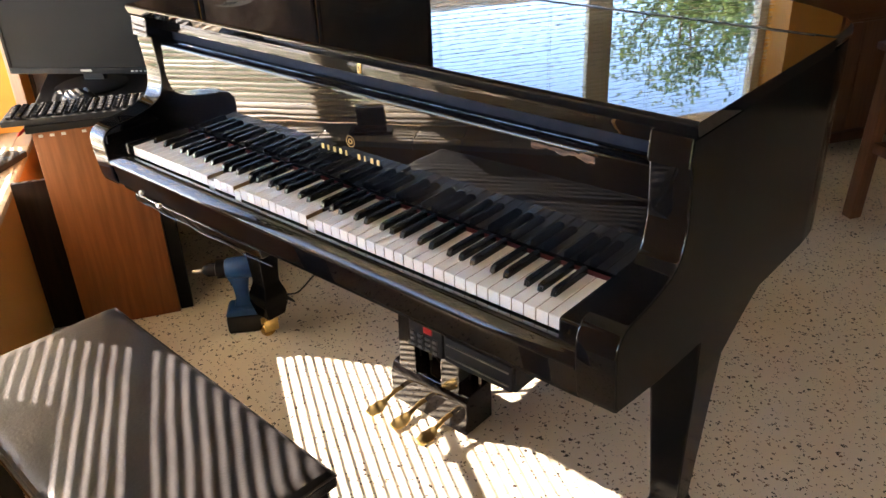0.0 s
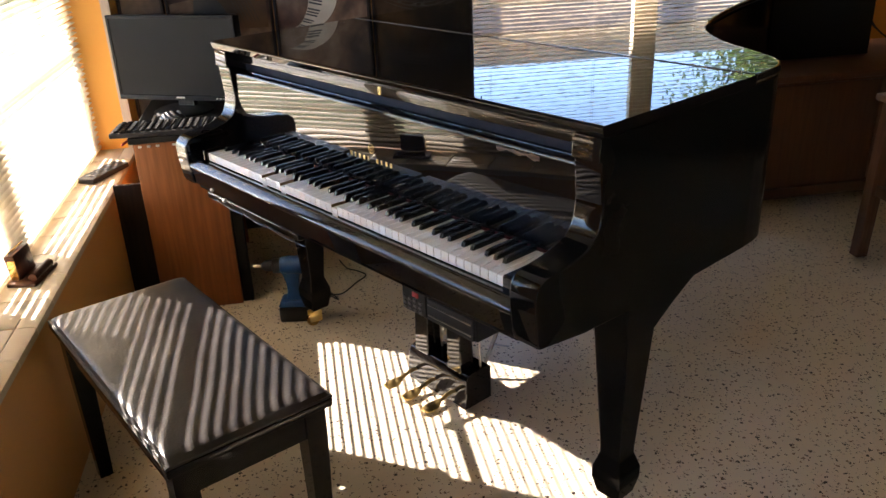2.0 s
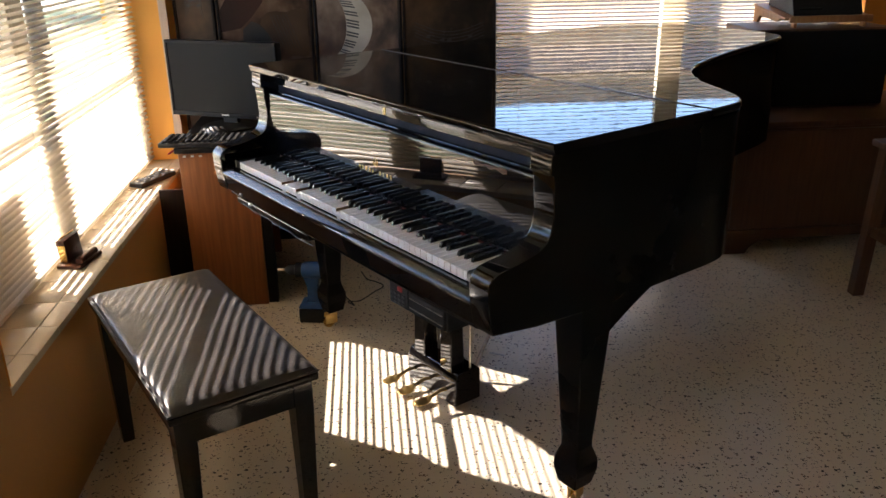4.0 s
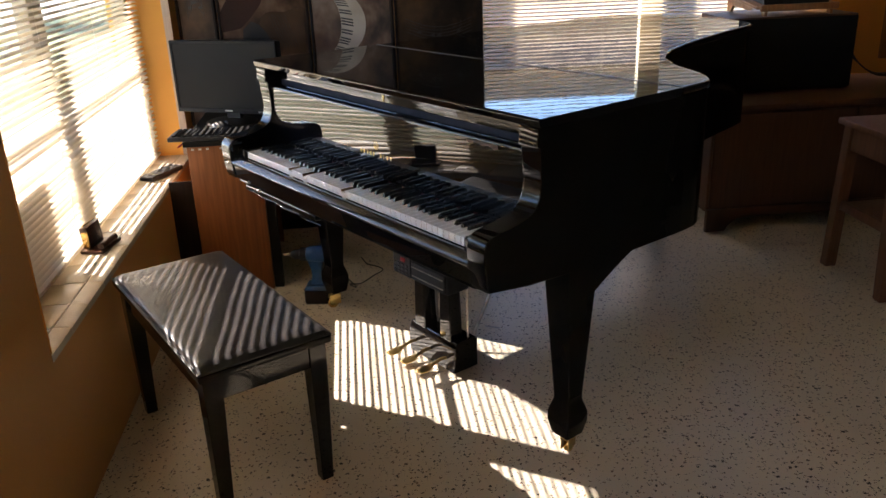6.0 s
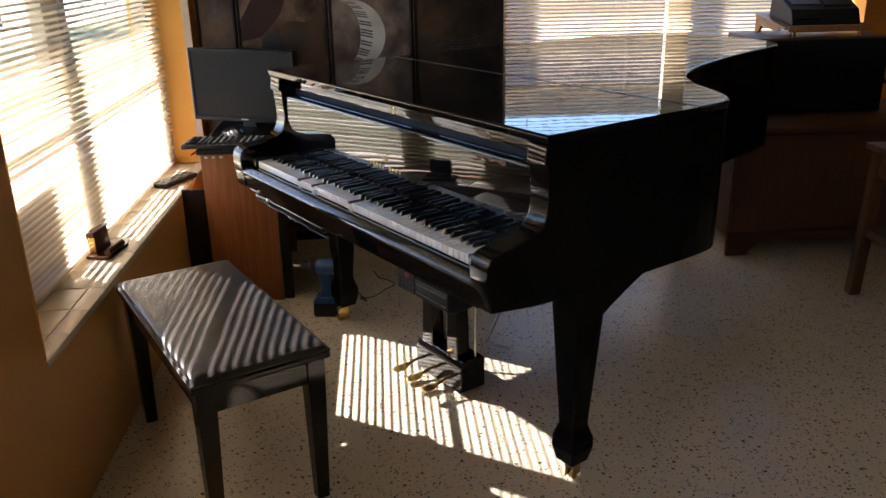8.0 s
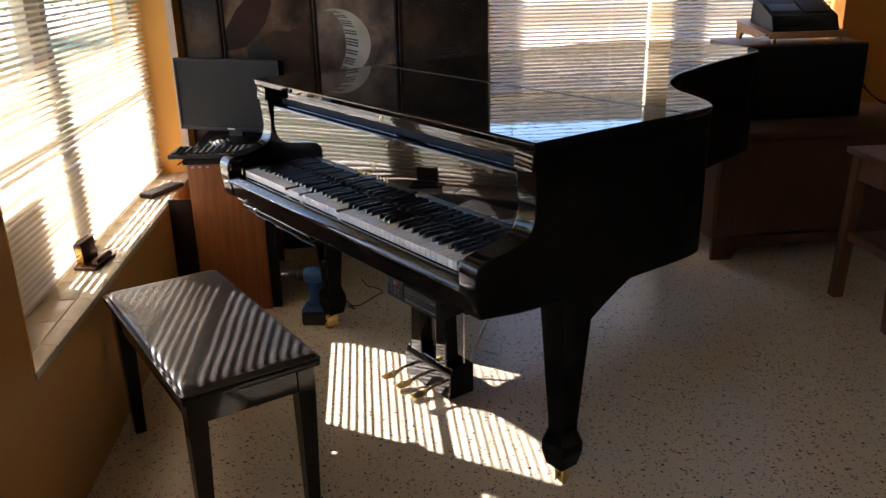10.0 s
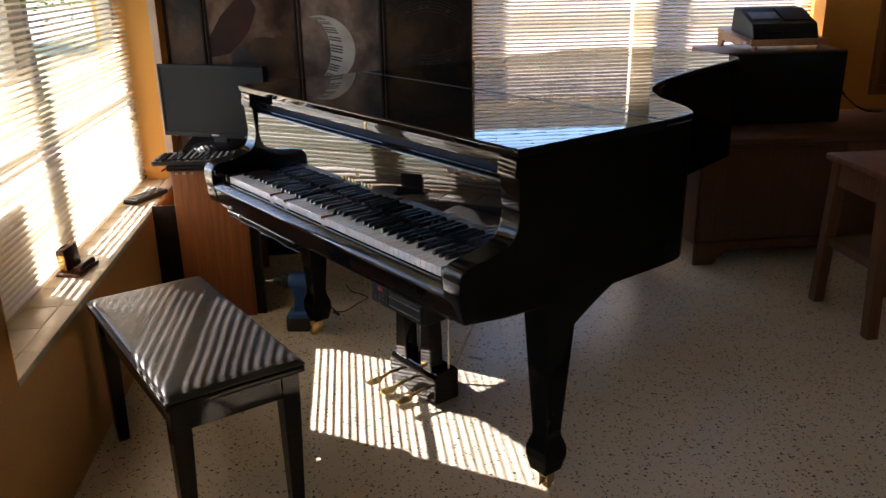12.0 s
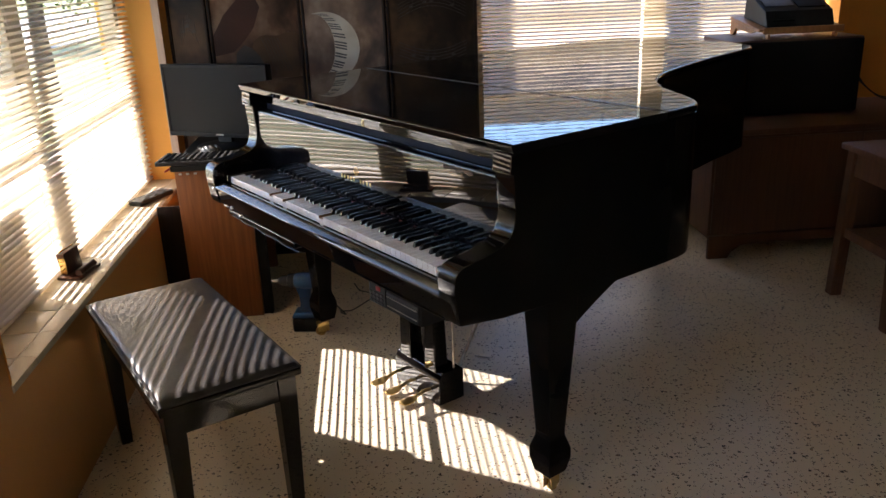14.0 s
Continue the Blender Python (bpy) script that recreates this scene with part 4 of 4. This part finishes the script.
std = thing("desktop_stand", "small orange-brown wooden stand with sloping top", "stand", ROOM @ pose(-1.575, 2.030, 0.9955))
part("board", box(-0.34, 0.0, 0.045, 0.475, 0.0, 0.014, 0.003), SHELF_WOOD, std, m=pose(0, 0, 0.034, 0, 7, 0))
part("lip", box(0.0, 0.018, 0.062, 0.468, 0.024, 0.056, 0.005), SHELF_WOOD, std)
for y in (0.085, 0.425):
    part("foot", box(-0.02, 0.012, y, y + 0.014, 0.0, 0.034, 0.002), SHELF_WOOD, std)
for y in (0.05, 0.45):
    part("side", prism([(-0.335, 0.0), (-0.30, 0.0), (-0.27, 0.035), (-0.10, 0.022), (-0.05, 0.038), (-0.335, 0.073)], y, y + 0.016, "y"), SHELF_WOOD, std)
dev = thing("desktop_device", "black wedge-shaped desktop machine with a grey top", "machine", ROOM @ pose(-1.592, 2.118, 1.0465, 0, 7, 0))
part("body", prism([(-0.26, 0.0), (0.0, 0.0), (0.0, 0.012), (-0.035, 0.072), (-0.19, 0.118), (-0.26, 0.118)], 0.0, 0.345, "y", bevel=0.008), PLASTIC, dev)
part("top_plate", prism([(-0.188, 0.1205), (-0.180, 0.1205), (-0.06, 0.085), (-0.06, 0.080), (-0.188, 0.117)], 0.18, 0.315, "y"), SCREEN_PANEL, dev)
part("key_pad", prism([(-0.150, 0.1090), (-0.145, 0.1095), (-0.075, 0.089), (-0.075, 0.085), (-0.150, 0.107)], 0.02, 0.165, "y"), GREY_KEY, dev)
part("slot", box(-0.020, -0.004, 0.03, 0.14, 0.028, 0.036), SCREEN_PANEL, dev)

st = thing("wooden_stool", "plain reddish-brown wooden stool with splayed legs", "stool", ROOM @ pose(-0.56, 2.28, 0, 0, 0, 0))
part("seat", box(-0.20, 0.20, -0.21, 0.21, 0.638, 0.665, 0.006), STOOL_WOOD, st)
for sx in (-1, 1):
    for sy in (-1, 1):
        bx, by, tx, ty = sx * 0.195, sy * 0.165, sx * 0.155, sy * 0.165
        part("leg", frustum([(0.0, bx - 0.024, bx + 0.024, by - 0.024, by + 0.024), (0.639, tx - 0.024, tx + 0.024, ty - 0.024, ty + 0.024)], bevel=0.003), STOOL_WOOD, st, smooth=False)
for sx in (-1, 1):
    part("apron", box(sx * 0.158 - 0.01, sx * 0.158 + 0.01, -0.15, 0.15, 0.535, 0.638, 0.002), STOOL_WOOD, st)
    part("apron", box(-0.15, 0.15, sx * 0.168 - 0.01, sx * 0.168 + 0.01, 0.535, 0.638, 0.002), STOOL_WOOD, st)
    part("stretcher", box(-0.165, 0.165, sx * 0.165 - 0.01, sx * 0.165 + 0.01, 0.27, 0.31, 0.002), STOOL_WOOD, st)

part("shelf", box(-0.165, 0.165, -0.150, 0.150, 0.285, 0.303, 0.003), STOOL_WOOD, st)

shut = thing("louvred_shutter", "closed brown louvred shutter on the orange wall", "shutter", ROOM @ pose(BACK_A, 3.04, 0.69))
for x0, x1, z0, z1 in ((0, 0.04, 0, 1.3), (0.47, 0.51, 0, 1.3), (0.04, 0.47, 0, 0.05), (0.04, 0.47, 1.25, 1.3)):
    part("frame_rail", box(0.001, 0.026, x0, x1, z0, z1, 0.002), DESK_WOOD, shut)
for k in range(46):
    part("slat", box(-0.003, 0.003, 0.04, 0.47, -0.014, 0.014), DESK_WOOD, shut, m=pose(0.014, 0, 0.068 + k * 0.0258, 0, -28, 0), smooth=False)
for k in range(3):
    tagged(link("speaker_cable", tube(smooth_line([(-1.60 - 0.03 * k, 2.62, 0.80), (-1.62, 2.70 + 0.03 * k, 0.72 - 0.02 * k), (-1.66, 2.82 + 0.04 * k, 0.66), (-1.75, 2.98, 0.633)], 8), 0.003, 6), PLASTIC, smooth=True), "thin black cable hanging behind the speaker", "cable", "cables behind the speaker").matrix_world = ROOM

# ---- outdoors ----
setting("ground", box(-160, 160, -160, 160, -0.50, -0.40), GRASS, "sunlit lawn with drying patches", category="lawn")
setting("eave_south", box(BACK_OUT, 6.0, -2.36, OUT_B, 2.20, 2.36), STUCCO, "deep unseen slab added above the west window to block the sun", category="eave")
# unseen slab, added to keep sun off the upper west slats and the folding screen
setting("eave_west", box(-3.08, BACK_OUT, -2.36, 5.0, 2.50, 2.66), STUCCO, "unseen slab added above the west window to block the sun", category="eave")
setting("path", box(-14, 8, -3.2, -1.6, -0.40, -0.365, 0.01), CONCRETE, "pale concrete path beside the house", category="path")
setting("street", box(-40, 40, -15.0, -8.0, -0.40, -0.37), CONCRETE, "pale sunlit street beyond the lawn", category="street")
setting("driveway", box(-15.0, -2.6, 0.2, 6.0, -0.40, -0.36, 0.01), DRIVE, "weathered sunlit concrete driveway", category="driveway")
pw = thing("patio_wall", "beige boarded garden wall beside the driveway", "wall", ROOM @ pose(-5.4, -0.6, -0.40))
part("footing", box(-0.10, 0.0, 0, 11.5, 0, 1.75), PALE_WALL, pw, smooth=False)
part("board", box(-0.11, 0.012, 0, 11.5, 1.753, 2.02, 0.004), BOARD, pw)
part("board", box(-0.11, 0.006, 0, 11.5, 2.023, 2.27, 0.004), PALE_WALL, pw)
part("cap", box(-0.13, 0.03, 0, 11.5, 2.273, 2.55, 0.006), BOARD, pw)
nb = thing("neighbour_house", "low pale stucco house with a beige roof", "house", ROOM @ pose(-17.0, -1.0, -0.40))
part("wall", box(-7.0, 0.0, 0.0, 17.0, 0.0, 2.95), STUCCO, nb, smooth=False)
part("roof", prism([(0.6, 2.90), (0.6, 3.05), (-3.5, 4.6), (-7.6, 3.05), (-7.6, 2.90)], -0.5, 17.5, "y"), ROOFING, nb, smooth=False)
for y in (2.0, 6.5, 9.0, 13.0):
    win = part("window", box(-0.02, 0.03, y, y + 1.5, 0.9, 2.1, 0.01), FRAME_WHITE, nb)
    part("pane", box(0.028, 0.036, y + 0.08, y + 1.42, 0.98, 2.02), SCREEN_PANEL, win, smooth=False)
# added block that casts the shadow on the lower part of the south blind
pl = tagged(link("shade_block", box(-0.255, 0.9, -1.45, -1.10, -0.40, 0.945, 0.01), STUCCO), "unseen block outside the window, added to shade the blind", "planter")
pl.matrix_world = ROOM


def tree(m, height, spread, seed):
    """A tapered trunk with limbs and a ragged crown of many leaves."""
    rng = random.Random(seed)
    t = thing("garden_tree", "leafy green garden tree on the lawn", "tree", m, "garden trees")
    bm = tube([(0, 0, -0.05), (0.05, 0.02, height * 0.25), (-0.04, 0.05, height * 0.5), (0.03, 0, height * 0.8)], [0.16, 0.12, 0.09, 0.03], 10)
    tips = []
    for i in range(14):
        a, z = rng.uniform(0, 6.28), rng.uniform(0.32, 0.75) * height
        r = spread * rng.uniform(0.5, 1.0)
        tip = (r * math.cos(a), r * math.sin(a), z + rng.uniform(0.1, 0.35) * height)
        mid = (tip[0] * 0.45, tip[1] * 0.45, z + 0.35 * (tip[2] - z))
        tube([(0, 0, z), mid, tip], [0.05, 0.03, 0.01], 6, bm=bm)
        tips += [tip, mid]
    part("trunk", bm, BARK, t)
    verts, faces = [], []
    for i in range(13000):
        c = Vector(rng.choice(tips)) + Vector((rng.gauss(0, 0.32), rng.gauss(0, 0.32), rng.gauss(0, 0.26))) * spread * 0.55
        s = rng.uniform(0.025, 0.065)
        d = Vector((rng.gauss(0, 1), rng.gauss(0, 1), rng.gauss(0, 1))).normalized()
        u = d.orthogonal().normalized() * s * 0.5
        k = len(verts)
        verts += [c - d * s, c + u, c + d * s, c - u]
        faces.append((k, k + 1, k + 2, k + 3))
    me = bpy.data.meshes.new("crown")
    me.from_pydata(verts, [], faces)
    me.materials.append(LEAF)
    crown = new("crown", me)
    crown.parent = t
    tagged(crown, "ragged green crown", kind="stuff")
    return t


tree(ROOM @ pose(-10.5, -4.6, -0.40), 4.2, 1.3, 3)
tree(ROOM @ pose(-11.5, 8.2, -0.40), 5.6, 1.9, 4)
tree(ROOM @ pose(-7.0, 6.6, -0.40), 3.4, 1.1, 5)
tree(ROOM @ pose(-22.0, -10.5, -0.40), 5.0, 2.0, 6)
tree(ROOM @ pose(-3.0, -13.0, -0.40), 5.0, 2.0, 8)


def shrub(m, height, spread, seed):
    """Short stems under a loose mound of small dark leaves."""
    rng = random.Random(seed)
    t = thing("garden_shrub", "low dark green shrub before the garden wall", "shrub", m, "garden shrubs")
    bm = bmesh.new()
    tips = []
    for i in range(12):
        a, r = rng.uniform(0, 6.28), spread * rng.uniform(0.2, 1.0)
        tip = (r * math.cos(a), r * math.sin(a), height * rng.uniform(0.45, 0.95))
        tube([(0.1 * tip[0], 0.1 * tip[1], -0.02), (0.6 * tip[0], 0.6 * tip[1], 0.5 * tip[2]), tip], [0.014, 0.009, 0.004], 5, bm=bm)
        tips.append(tip)
    part("stems", bm, BARK, t)
    verts, faces = [], []
    for i in range(2600):
        c = Vector(rng.choice(tips)) + Vector((rng.gauss(0, 0.3), rng.gauss(0, 0.3), rng.gauss(-0.1, 0.3))) * spread * 0.55
        d = Vector((rng.gauss(0, 1), rng.gauss(0, 1), rng.gauss(0, 1))).normalized()
        k, s = len(verts), rng.uniform(0.025, 0.06)
        u = d.orthogonal().normalized() * s * 0.5
        verts += [c - d * s, c + u, c + d * s, c - u]
        faces.append((k, k + 1, k + 2, k + 3))
    me = bpy.data.meshes.new("crown")
    me.from_pydata(verts, [], faces)
    me.materials.append(LEAF)
    crown = new("crown", me)
    crown.parent = t
    tagged(crown, "loose dark green crown", kind="stuff")
    return t


for k, (y, h) in enumerate(((0.7, 0.8), (2.9, 0.95), (3.7, 0.85), (4.5, 1.0), (5.6, 0.9))):
    shrub(ROOM @ pose(-5.0, y, -0.40), h, 0.42, 20 + k)
